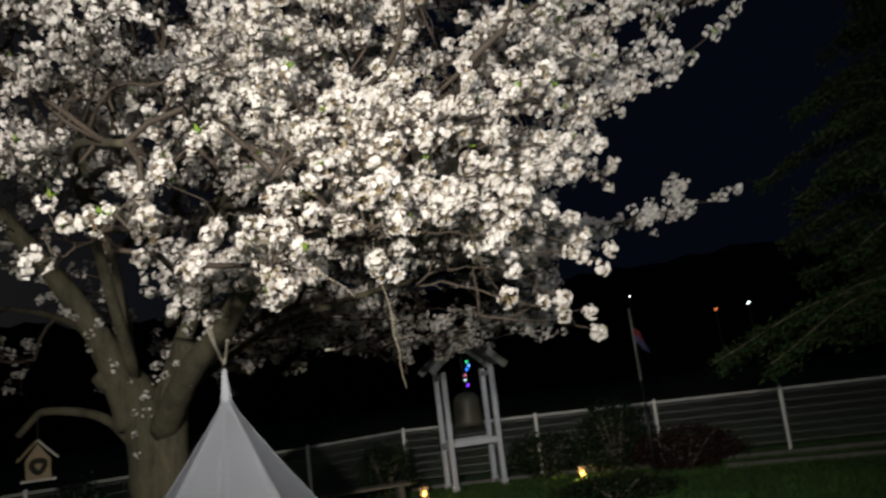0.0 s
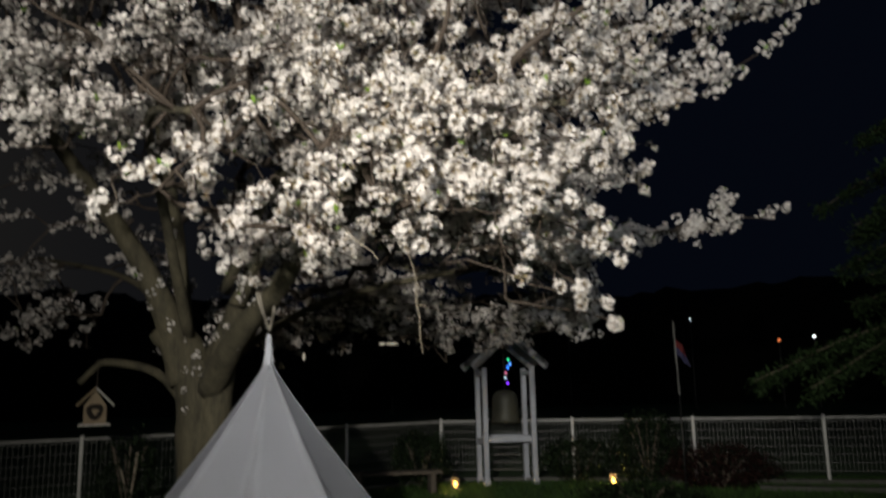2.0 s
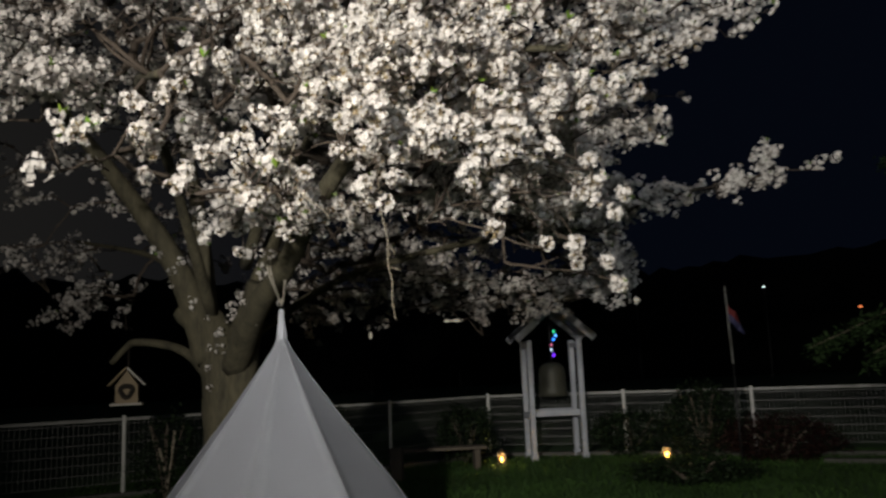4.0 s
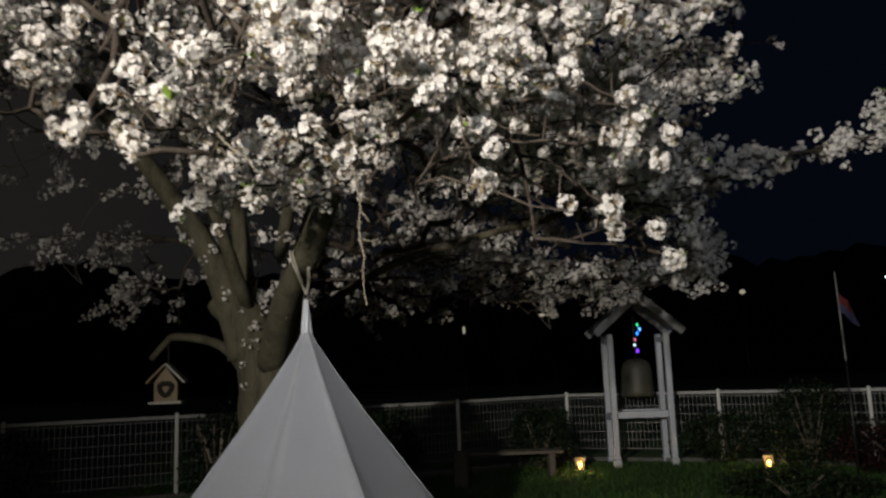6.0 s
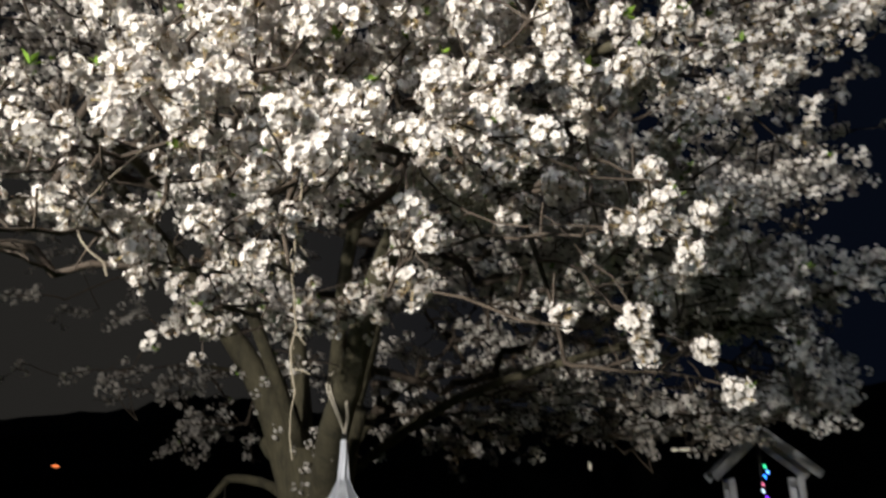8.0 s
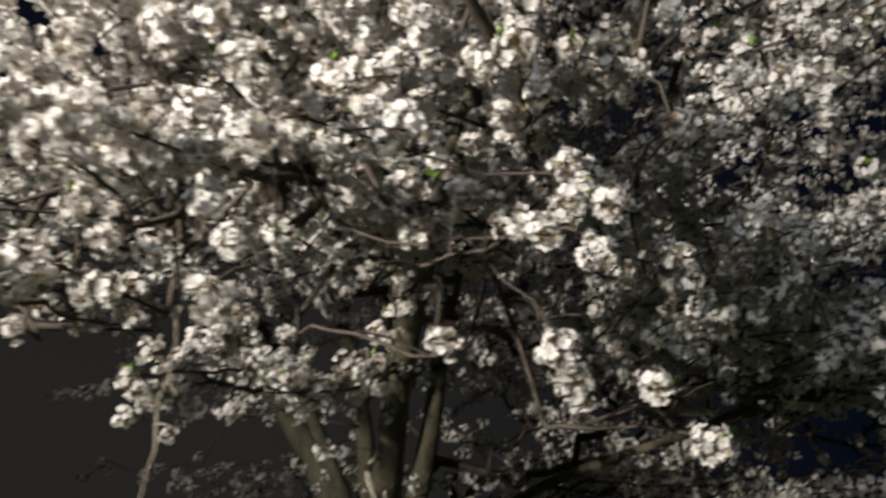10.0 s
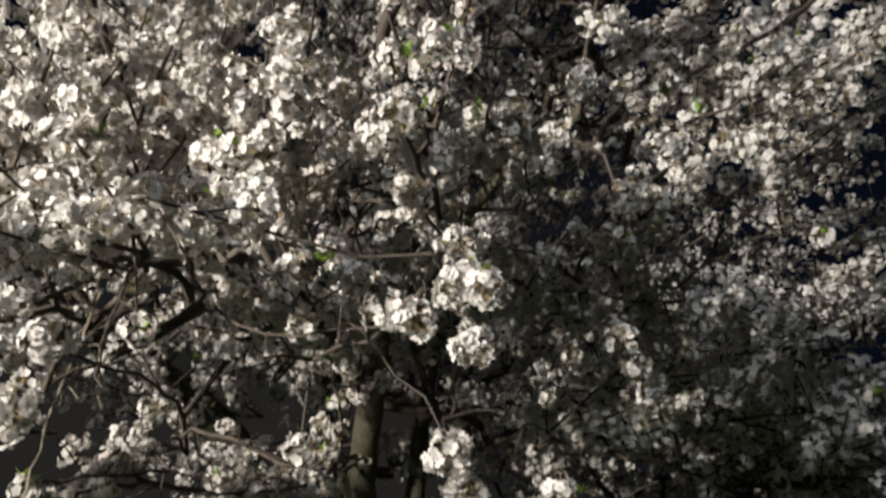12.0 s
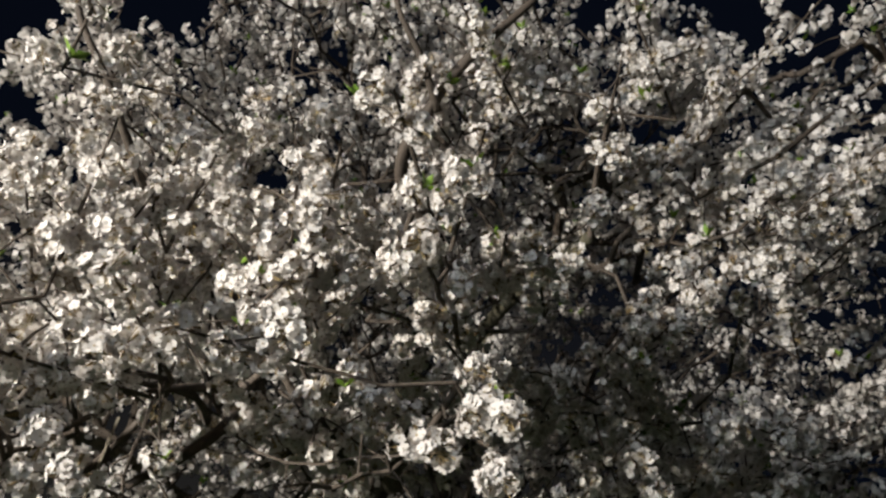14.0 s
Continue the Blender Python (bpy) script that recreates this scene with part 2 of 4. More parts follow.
far_light(22.8, 4.85, 0.18, 0.2, G_WHITE, "bright white street lamp far off in the dark")
far_light(20.7, 4.7, 0.2, 0.2, G_RED, "small orange lamp far off in the dark")
far_light(15.2, 6.5, 0.11, 0.11, G_WHITE, "small white lamp far off on the dark hill")
far_light(6.9, 6.2, 0.42, 0.34, G_PALE, "small pale lit window far off in the dark")
far_light(-11.9, 4.4, 0.22, 0.6, G_PALE, "narrow pale lit window far off in the dark")
far_light(-5.7, 5.3, 1.0, 0.24, G_PALE, "row of pale lit windows far off in the dark")
far_light(-46.5, 5.0, 0.5, 0.16, G_RED, "small orange lamp far off in the dark")
far_light(-6.4, 5.3, 0.5, 0.24, G_PALE, "row of pale lit windows far off in the dark")


# ---- fence ----
POSTS = [(-9.9, 7.9), (-8.2, 9.15), (-6.58, 10.35), (-4.95, 11.52), (-3.35, 12.7), (-1.75, 13.88), (-0.28, 15.3), (2.03, 15.0), (3.98, 14.5), (5.94, 14.05), (7.9, 13.6), (9.85, 13.15), (11.8, 12.7)]


def build_fence():
    top = 1.06
    fence = thing("mesh_fence", pose(0, 0, 0), "white steel mesh garden fence with round posts on a low kerb", "fence")
    kerb = thing("kerb", pose(0, 0, 0), "low grey concrete kerb under the fence", "kerb", kind="structure")
    post = bmesh.new()
    bmesh.ops.create_cone(post, cap_ends=True, segments=12, radius1=0.027, radius2=0.027, depth=top, matrix=Matrix.Translation((0, 0, top / 2)))
    bmesh.ops.create_uvsphere(post, u_segments=10, v_segments=5, radius=0.031, matrix=Matrix.Translation((0, 0, top)))
    first = part("post", post, M_FENCE, fence)
    first.location = (*POSTS[0], 0)
    for p in POSTS[1:]:
        o = new("post", first.data)
        o.parent, o.location = fence, (*p, 0)
    for (x0, y0), (x1, y1) in zip(POSTS, POSTS[1:]):
        long, turn = math.hypot(x1 - x0, y1 - y0), math.atan2(y1 - y0, x1 - x0)
        bm = bmesh.new()
        k = int(long / 0.062)
        for i in range(1, k):
            add_box(bm, 0.006, 0.006, 0.84, (i * long / k, 0.0, 0.60))
        for z in (0.2, 0.33, 0.46, 0.59, 0.72, 0.85, 0.98):
            add_box(bm, long - 0.04, 0.007, 0.008, (long / 2, 0.0065, z))
        panel = part("mesh_panel", bm, M_WIRE, fence)
        panel.matrix_local = pose(x0, y0, 0, 0, 0, math.degrees(turn))
        rail = bmesh.new()
        add_box(rail, long - 0.05, 0.035, 0.04, (long / 2, 0, 1.035))
        part("top_rail", rail, M_RAIL, fence).matrix_local = pose(x0, y0, 0, 0, 0, math.degrees(turn))
        kb = box(long, 0.14, 0.12, (long / 2, 0.0, 0.01), bevel=0.01)
        part("kerb_stone", kb, M_CONCRETE, kerb).matrix_local = pose(x0, y0, 0, 0, 0, math.degrees(turn))


build_fence()

# ---- the cherry tree ----
TRUNK = Vector((-2.72, 9.55, 0))
MAIN_BOUGHS = {
    "left": [(-2.8, 9.5, 1.75), (-2.93, 9.35, 2.3), (-3.15, 9.15, 2.9), (-3.6, 8.8, 3.7), (-4.3, 8.2, 4.8)],
    "tent": [(-2.5, 9.42, 1.65), (-2.0, 8.7, 2.15), (-1.47, 8.06, 2.5), (-0.95, 7.5, 3.0), (-0.2, 6.8, 3.5), (0.6, 6.0, 3.6)],
    "right_up": [(-2.55, 9.55, 1.9), (-2.05, 9.3, 2.9), (-1.3, 8.6, 4.0), (-0.2, 7.9, 5.0)],
    "up": [(-2.85, 9.6, 1.9), (-3.0, 9.6, 3.3), (-3.1, 9.2, 4.6), (-3.0, 8.7, 5.7)],
    "right": [(-2.5, 9.6, 1.9), (-1.4, 9.9, 2.6), (0.2, 9.9, 2.95), (1.0, 9.75, 3.05), (1.6, 9.6, 3.1)],
    "back": [(-2.7, 9.7, 1.9), (-2.4, 11.0, 3.0), (-1.8, 12.6, 3.4)],
    "back_left": [(-2.7, 9.65, 1.9), (-3.9, 10.6, 3.0), (-5.6, 11.3, 3.5)],
    "front": [(-2.75, 9.4, 2.2), (-2.6, 8.1, 3.5), (-2.1, 6.6, 3.7), (-1.3, 5.4, 3.3)],
    "front_right": [(-2.3, 9.2, 2.7), (-1.3, 7.9, 3.7), (0.1, 7.0, 3.9), (1.1, 6.3, 3.6)],
}
# ends of long hanging sprays at the edge of the crown
TIPS = [(0.67, 4.82, 2.28), (1.24, 5.35, 2.30), (1.17, 5.43, 2.47), (0.57, 4.51, 2.36), (-0.32, 4.28, 2.24), (0.89, 5.24, 2.11), (1.07, 5.34, 2.37),
        (1.27, 5.86, 1.95), (1.08, 5.56, 2.15), (1.22, 5.69, 2.08), (-1.34, 4.41, 2.47), (1.39, 6.6, 3.62), (1.52, 6.89, 3.61), (-1.05, 6.01, 2.53),
        (-0.7, 4.5, 2.38), (-0.21, 4.32, 2.41), (-0.27, 4.79, 2.36), (0.16, 4.32, 2.42), (0.34, 5.0, 2.70), (1.10, 5.49, 2.59), (1.15, 5.25, 2.82), (-0.62, 5.5, 2.34), (1.0, 4.96, 2.9)]


def along(marks, d):
    """A value read off a line of (degrees, value) marks."""
    for (a, ra), (b, rb) in zip(marks, marks[1:]):
        if a <= d <= b:
            return ra + (rb - ra) * (d - a) / (b - a)
    return marks[-1][1]


# by the bearing from the trunk in degrees from +x: reach of the crown, its lower edge, and the share of wood that bears blossom
REACH = ((-180, 4.2), (-150, 3.6), (-120, 3.8), (-100, 4.3), (-85, 4.9), (-74, 5.4), (-65, 5.8), (-56, 6.0), (-46, 5.7), (-35, 5.2), (-20, 4.9), (0, 4.95), (20, 5.3), (40, 5.1), (90, 4.6), (140, 4.2), (180, 4.2))
UNDER = ((-180, 2.3), (-138, 3.7), (-110, 3.6), (-84, 3.0), (-72, 2.7), (-24, 2.4), (0, 2.15), (180, 2.2))
SHARE = ((-180, 0.10), (-125, 0.12), (-105, 0.4), (-84, 0.42), (-76, 0.6), (-64, 1.0), (-30, 1.0), (-12, 1.0), (15, 0.95), (40, 0.8), (60, 0.5), (85, 0.3), (110, 0.1), (180, 0.1))


def crown_points(count, rng):
    """Places for the ends of flowering shoots: thick near the crown's outside, in flat layers with gaps."""
    out = []
    while len(out) < count:
        az = rng.uniform(-math.pi, math.pi)
        d = math.degrees(az)
        if rng.random() > along(SHARE, d):
            continue
        u = math.sqrt(rng.uniform(0.03, 1.0))
        reach = along(REACH, d) * (0.93 + 0.12 * noise.noise(Vector((math.cos(az) * 3, math.sin(az) * 3, 0))))
        front = max(0.0, math.cos(az + 1.0))
        low = along(UNDER, d) + (0.35 + 1.35 * front) * (1 - u)
        high = 3.7 + 0.5 * front + 3.6 * math.sqrt(max(0.0, 1 - u * u))
        s = rng.random()
        s = 0.30 * s if rng.random() < 0.28 else (1 - 0.35 * s * s if rng.random() < 0.45 else s)
        z = low + (high - low) * s
        r = u * reach
        if -38 < d < 12:
            r *= 1 + 0.07 * max(0.0, z - 3.2)
        p = TRUNK + Vector((math.cos(az) * r, math.sin(az) * r, z))
        if p.x > 1.4 and p.y < 7.2 and p.z < 3.0:
            continue
        if p.x > 0.5 and p.y < 6.4 and p.z < 2.8:
            continue
        # few shoots low down at the front: the long tips hang there
        if -90 < d < -24 and u > 0.5 and z < (2.7 if d > -66 else 3.0) and rng.random() < 0.52:
            continue
        gap = noise.noise(Vector((p.x * 0.62 + 7, p.y * 0.62, p.z * 2.5)))
        if gap < 0.0:
            continue
        out.append(p)
    return out


def shoots(rng):
    """Flowering shoots: each a line of points from its base to its tip, and how much of it is bare."""
    out = []
    for p in crown_points(1500, rng):
        away = Vector((p.x - TRUNK.x, p.y - TRUNK.y, 0)).normalized()
        far = (Vector((p.x, p.y, 0)) - Vector((TRUNK.x, TRUNK.y, 0))).length
        d = (away + Vector((rng.gauss(0, 0.42), rng.gauss(0, 0.42), rng.gauss(0.10, 0.22) + 0.10 * max(0.0, p.z - 4.2)))).normalized()
        size = rng.uniform(0.4, 0.95)
        droop = rng.uniform(0.02, 0.18) * (0.5 + far / 6)
        bare = rng.uniform(0.05, 0.35) if p.z > 3.0 else rng.uniform(0.3, 0.65)
        out.append((p, d, size, droop, bare))
    for t in TIPS:
        p = Vector(t)
        away = Vector((p.x - TRUNK.x, p.y - TRUNK.y, 0)).normalized()
        out.append((p, (away + Vector((rng.gauss(0, 0.25), rng.gauss(0, 0.25), rng.uniform(-0.45, 0.0)))).normalized(), rng.uniform(0.6, 0.9), 0.08, 0.95))
    lines = []
    for p, d, size, droop, bare in out:
        n = max(4, int(size / 0.075))
        wob = Vector((rng.gauss(0, 1), rng.gauss(0, 1), rng.gauss(0, 0.6))) * 0.03
        line = []
        for i in range(n + 1):
            t = i / n
            line.append(p - d * size * (1 - t) + Vector((0, 0, droop * (1 - t * t))) + wob * math.sin(t * 6.0) + Vector((rng.gauss(0, 0.007), rng.gauss(0, 0.007), rng.gauss(0, 0.007))) * (i < n))
        lines.append((line, bare))
    return lines


def grow_tree(lines, rng):
    """Joins each shoot to the nearest wood that is already there. Returns places, parents, where the thin wood starts, limbs, and the nodes of each shoot."""
    n_max = 60000
    pos = np.zeros((n_max, 3))
    parent = np.full(n_max, -1, dtype=int)
    length = np.zeros(n_max)
    n = 0
    limb_lines = {}
    for name, pts in MAIN_BOUGHS.items():
        line = smooth_line(pts, 7)
        ids = []
        for i, p in enumerate(line):
            pos[n], parent[n] = p, (n - 1 if i else -1)
            length[n] = (length[n - 1] + (p - line[i - 1]).length) if i else 0
            ids.append(n)
            n += 1
        limb_lines[name] = ids
    start = n
    base = pos[:n].copy()
    gap = [np.min(np.linalg.norm(base - np.array(line[0]), axis=1)) for line, _ in lines]
    nodes = {}
    for k in np.argsort(gap):
        line, bare = lines[k]
        e = np.array(line[0])
        d = np.linalg.norm(pos[:n] - e, axis=1)
        j = int(np.argmin(d + 0.10 * length[:n]))
        far = d[j]
        steps = max(1, int(far / 0.14))
        a, last = pos[j].copy(), j
        bow = np.array([rng.uniform(-1, 1), rng.uniform(-1, 1), rng.uniform(-0.3, 1.0)]) * far * 0.14
        for s in range(1, steps + 1):
            t = s / steps
            q = a + (e - a) * t + bow * math.sin(math.pi * t) + np.array([rng.gauss(0, 0.012) for _ in range(3)]) * (s < steps)
            pos[n], parent[n], length[n] = q, last, length[last] + far / steps
            last = n
            n += 1
        ids = []
        for p in line[1:]:
            pos[n], parent[n], length[n] = p, last, length[last] + 0.07
            last = n
            ids.append(n)
            n += 1
        # short side shoots
        for i in ids[:-1]:
            if rng.random() < 0.5:
                e = np.array([rng.gauss(0, 1), rng.gauss(0, 1), rng.gauss(0.25, 0.7)])
                e *= rng.uniform(0.07, 0.2) / (np.linalg.norm(e) + 1e-6)
                pos[n], parent[n], length[n] = pos[i] + e * 0.55 + np.array([0, 0, 0.01]), i, length[i] + 0.05
                pos[n + 1], parent[n + 1], length[n + 1] = pos[i] + e, n, length[i] + 0.1
                n += 2
                ids = ids + [n - 1]
        nodes[k] = (ids, bare, len(line) - 1)
    return pos[:n], parent[:n], start, limb_lines, nodes


def umbels(rng, flowers):
    """Seats and facings of the flowers of one head: several small bunches pressed together into an uneven ball."""
    out, bunches = [], max(4, flowers // 5)
    for b in range(bunches):
        z = 1 - 2 * (b + 0.5) / bunches
        a = 2.399 * b + rng.uniform(-0.5, 0.5)
        mid = Vector((math.sqrt(1 - z * z) * math.cos(a), math.sqrt(1 - z * z) * math.sin(a), z)) * rng.uniform(0.3, 0.68)
        for _ in range(max(1, round(flowers / bunches))):
            d = (mid.normalized() * 0.8 + Vector((rng.gauss(0, 0.6), rng.gauss(0, 0.6), rng.gauss(0, 0.6)))).normalized()
            out.append((mid + d * rng.uniform(0.18, 0.40), (d + mid * 0.7).normalized()))
    return out


def far_cluster(rng, flowers):
    """A head of small open flowers, each a shallow fan of four faces."""
    v, f = [], []
    for at, axis in umbels(rng, flowers):
        x = axis.orthogonal().normalized()
        y = axis.cross(x)
        size, o = rng.uniform(0.23, 0.32), len(v)
        v.append(at)
        for q in range(4):
            b = q * math.pi / 2 + rng.uniform(-0.3, 0.3)
            v.append(at + (x * math.cos(b) + y * math.sin(b)) * size * rng.uniform(0.8, 1.1) + axis * size * rng.uniform(-0.05, 0.4))
        f += [(o, o + 1 + q, o + 1 + (q + 1) % 4) for q in range(4)]
    return np.array([tuple(p) for p in v]), np.array(f), np.zeros(len(f), dtype=int)


def flower_cluster(rng, flowers, petal_cuts, stalk):
    """A head of open five-petalled flowers on short stalks: triangles and their material index (0 petal, 1 calyx)."""
    v, f, s = [], [], []
    for at, axis in umbels(rng, flowers):
        x = axis.orthogonal().normalized()
        y = axis.cross(x)
        size, cup, spin = rng.uniform(0.20, 0.28), rng.uniform(0.0, 0.65), rng.uniform(0, 6.28)
        for q in range(5):
            b = spin + q * 2 * math.pi / 5
            d = x * math.cos(b) + y * math.sin(b)
            w = axis.cross(d)
            o = len(v)
            up = axis * (cup + rng.uniform(-0.15, 0.15))
            if petal_cuts:
                v += [at, at + (d * 0.55 + w * 0.44 + up * 0.30) * size, at + (d * 0.98 + w * 0.28 + up * 0.75) * size,
                      at + (d * 0.90 + up * 0.78) * size, at + (d * 0.98 - w * 0.28 + up * 0.75) * size, at + (d * 0.55 - w * 0.44 + up * 0.30) * size]
                f += [(o, o + 1, o + 5), (o + 1, o + 2, o + 3), (o + 1, o + 3, o + 5), (o + 5, o + 3, o + 4)]
                s += [0] * 4
            else:
                v += [at, at + (d * 0.72 + w * 0.46 + up * 0.45) * size, at + (d * 1.0 + up * 0.8) * size, at + (d * 0.72 - w * 0.46 + up * 0.45) * size]
                f += [(o, o + 1, o + 2), (o, o + 2, o + 3)]
                s += [0] * 2
        if stalk:
            o = len(v)
            back = at - axis * 0.10
            v += [at + axis * 0.05 + x * 0.05, at + axis * 0.05 - x * 0.03 + y * 0.05, at + axis * 0.05 - x * 0.03 - y * 0.05]
            f += [(o, o + 1, o + 2)]
            o = len(v)
            v += [at + x * 0.03, at - x * 0.03, back * 0.15 + x * 0.02, at + y * 0.03, at - y * 0.03, back * 0.15 + y * 0.02]
            f += [(o, o + 1, o + 2), (o + 3, o + 4, o + 5)]
            s += [1, 1, 1]
    return np.array([tuple(p) for p in v]), np.array(f), np.array(s)


def leaf_template(rng):
    """A tuft of three or four pointed young leaves."""
    v, f = [], []
    for k in range(4):
        a = 1.6 * k + rng.uniform(-0.4, 0.4)
        d = Vector((math.cos(a), math.sin(a), rng.uniform(0.5, 1.4))).normalized()
        w = d.cross(Vector((0, 0, 1))).normalized() * 0.22
        n = w.cross(d) * 0.35
        o = len(v)
        v += [Vector((0, 0, 0)), d * 0.5 + w + n, d * 0.5, d * 0.5 - w + n, d]
        f += [(o, o + 1, o + 2), (o, o + 2, o + 3), (o + 1, o + 4, o + 2), (o + 2, o + 4, o + 3)]
    return np.array([tuple(p) for p in v]), np.array(f)


def build_cherry():
    rng = random.Random(11)
    nrng = np.random.default_rng(11)
    tree = thing("cherry_tree", pose(*TRUNK), "old cherry tree in full white blossom with a forked grey-brown trunk", "tree")
    inv = Matrix.Translation(-TRUNK)

    def put(name, me, label=""):
        me.transform(inv)
        ob = new(name, me)
        ob.parent = tree
        return tagged(ob, label)

    # trunk: two stems grown together, flaring at the foot
    line = smooth_line([(-2.6, 9.55, -0.12), (-2.58, 9.55, 0.25), (-2.62, 9.53, 0.9), (-2.66, 9.52, 1.5), (-2.78, 9.5, 2.0), (-3.05, 9.42, 2.35)], 5)
    rad = [0.40 - 0.14 * min(1, i / 6) - 0.06 * max(0, (i - 12) / 13) for i in range(len(line))]
    v, f = tube_data(line, rad, 18, 0.05, 1)
    me = mesh_of("trunk", v, f, M_BARK)
    me.shade_smooth()
    put("trunk", me, "thick grey-brown furrowed bark")
    line = smooth_line([(-2.36, 9.5, -0.1), (-2.38, 9.5, 0.6), (-2.45, 9.47, 1.3), (-2.38, 9.4, 1.9), (-2.15, 9.25, 2.5)], 5)
    v, f = tube_data(line, [0.22 - 0.004 * i for i in range(len(line))], 14, 0.06, 2)
    me = mesh_of("second_stem", v, f, M_BARK)
    me.shade_smooth()
    put("second_stem", me)

    lines = shoots(rng)

    def spray(a, b, count, wide, tall, size, facing=None):
        """Shoots set thickly along a line from a to b, thinner towards b; they point along it, or to the facing given."""
        a, b = Vector(a), Vector(b)
        d = Vector(facing).normalized() if facing else (b - a).normalized()
        for _ in range(count):
            t = rng.random()
            p = a.lerp(b, t) + Vector((rng.gauss(0, wide), rng.gauss(0, wide), rng.gauss(0, tall) * (1.2 - t)))
            e = (d + Vector((rng.gauss(0, 0.4), rng.gauss(0, 0.4), rng.gauss(0.1, 0.25)))).normalized()
            lines.append(([p - e * size * (1 - i / 4) for i in range(5)], 0.1))

    # one long side branch, and three reaching out high up
    spray((1.7, 9.5, 3.15), (3.7, 9.25, 3.42), 27, 0.08, 0.07, 0.28)
    spray((1.2, 6.8, 3.6), (2.7, 7.0, 4.2), 22, 0.16, 0.15, 0.35)
    spray((1.2, 6.6, 4.1), (3.15, 6.85, 4.85), 27, 0.16, 0.15, 0.35)
    spray((2.3, 6.8, 4.5), (4.0, 6.9, 5.1), 28, 0.16, 0.15, 0.35)
    spray((3.0, 9.3, 3.4), (3.35, 9.3, 3.75), 4, 0.03, 0.03, 0.2)
    # the thick front rim of the crown
    spray((-0.75, 4.6, 2.58), (-0.2, 4.45, 2.48), 7, 0.17, 0.10, 0.45, (0.35, -1, -0.15))
    spray((-0.3, 4.5, 2.55), (0.75, 4.75, 2.6), 12, 0.17, 0.10, 0.45, (0.5, -1, -0.15))
    spray((-0.6, 4.85, 3.1), (0.9, 4.9, 3.15), 24, 0.24, 0.14, 0.5, (0.45, -1, 0.1))
    spray((0.75, 5.0, 2.95), (1.45, 6.5, 3.3), 18, 0.16, 0.16, 0.45, (0.8, -0.7, 0))
    spray((-0.9, 5.3, 3.8), (1.3, 5.7, 3.9), 30, 0.3, 0.2, 0.5, (0.5, -1, 0.2))
    # sprays hanging under the front of the crown
    spray((-0.6, 5.95, 2.8), (-1.25, 6.05, 2.42), 7, 0.03, 0.03, 0.2)
    spray((-1.6, 7.0, 2.8), (-0.6, 6.4, 2.62), 22, 0.25, 0.12, 0.3)
    pos, par, start, limbs, nodes = grow_tree(lines, rng)
    n = len(pos)
    # thickness from the number of ends that a piece of wood carries
    load = np.zeros(n)
    kids = np.zeros(n, dtype=int)
    for i in range(n):
        if par[i] >= 0:
            kids[par[i]] += 1
    load[kids == 0] = 1
    for i in range(n - 1, -1, -1):
        if par[i] >= 0:
            load[par[i]] += load[i]
    radius = 0.0035 * load ** 0.43
    for name, ids in limbs.items():
        big = {"left": 0.20, "tent": 0.145, "right_up": 0.11, "up": 0.11, "right": 0.04}.get(name, 0.055)
        r = [big * (1 - 0.8 * (i / (len(ids) - 1)) ** 0.8) + 0.012 for i in range(len(ids))]
        v, f = tube_data([pos[i] for i in ids], r, 12, 0.05, len(ids))
        me = mesh_of("limb", v, f, M_BARK)
        me.shade_smooth()
        put("limb", me)
        for i, q in zip(ids, r):
            radius[i] = min(q, 0.05)
    # smaller wood: a three or five sided piece for each step
    idx = np.array([i for i in range(start, n) if par[i] >= 0])
    a, b = pos[par[idx]], pos[idx]
    ra, rb = np.minimum(radius[par[idx]], radius[idx] * 1.5), radius[idx]
    d = b - a
    d /= np.linalg.norm(d, axis=1)[:, None] + 1e-9
    ref = np.where(np.abs(d[:, 2:3]) < 0.9, np.array([[0, 0, 1.0]]), np.array([[1.0, 0, 0]]))
    s1 = np.cross(d, ref)
    s1 /= np.linalg.norm(s1, axis=1)[:, None]
    s2 = np.cross(d, s1)
    sides = 4
    rings = []
    for base, rr in ((a - d * ra[:, None] * 0.3, ra), (b, rb)):
        for k in range(sides):
            t = 2 * math.pi * k / sides
            rings.append(base + (s1 * math.cos(t) + s2 * math.sin(t)) * rr[:, None])
    verts = np.stack(rings, 1).reshape(-1, 3)
    quad = np.array([(k, (k + 1) % sides, sides + (k + 1) % sides, sides + k) for k in range(sides)])
    faces = (quad[None] + (np.arange(len(idx)) * 2 * sides)[:, None, None]).reshape(-1, 4)
    me = quick_mesh("fine_wood", verts, faces, M_TWIG)
    me.shade_smooth()
    tagged(put("fine_wood", me), kind="stuff")

    # bare hanging twigs
    for pts in ([(0.02, 5.25, 2.75), (0.03, 5.2, 2.4), (0.08, 5.15, 2.1), (0.11, 5.12, 1.78)], [(0.48, 5.1, 2.7), (0.55, 5.0, 2.35), (0.62, 5.0, 2.2)],
                [(0.2, 5.6, 3.0), (0.5, 5.45, 2.75), (0.8, 5.5, 2.5), (1.06, 5.55, 2.15)], [(0.3, 5.2, 2.9), (0.6, 5.3, 2.5), (1.0, 5.4, 2.42), (1.24, 5.36, 2.32)],
                [(-0.3, 4.9, 2.8), (-0.25, 4.6, 2.4), (-0.05, 4.55, 2.2)]):
        ln = smooth_line(pts, 5)
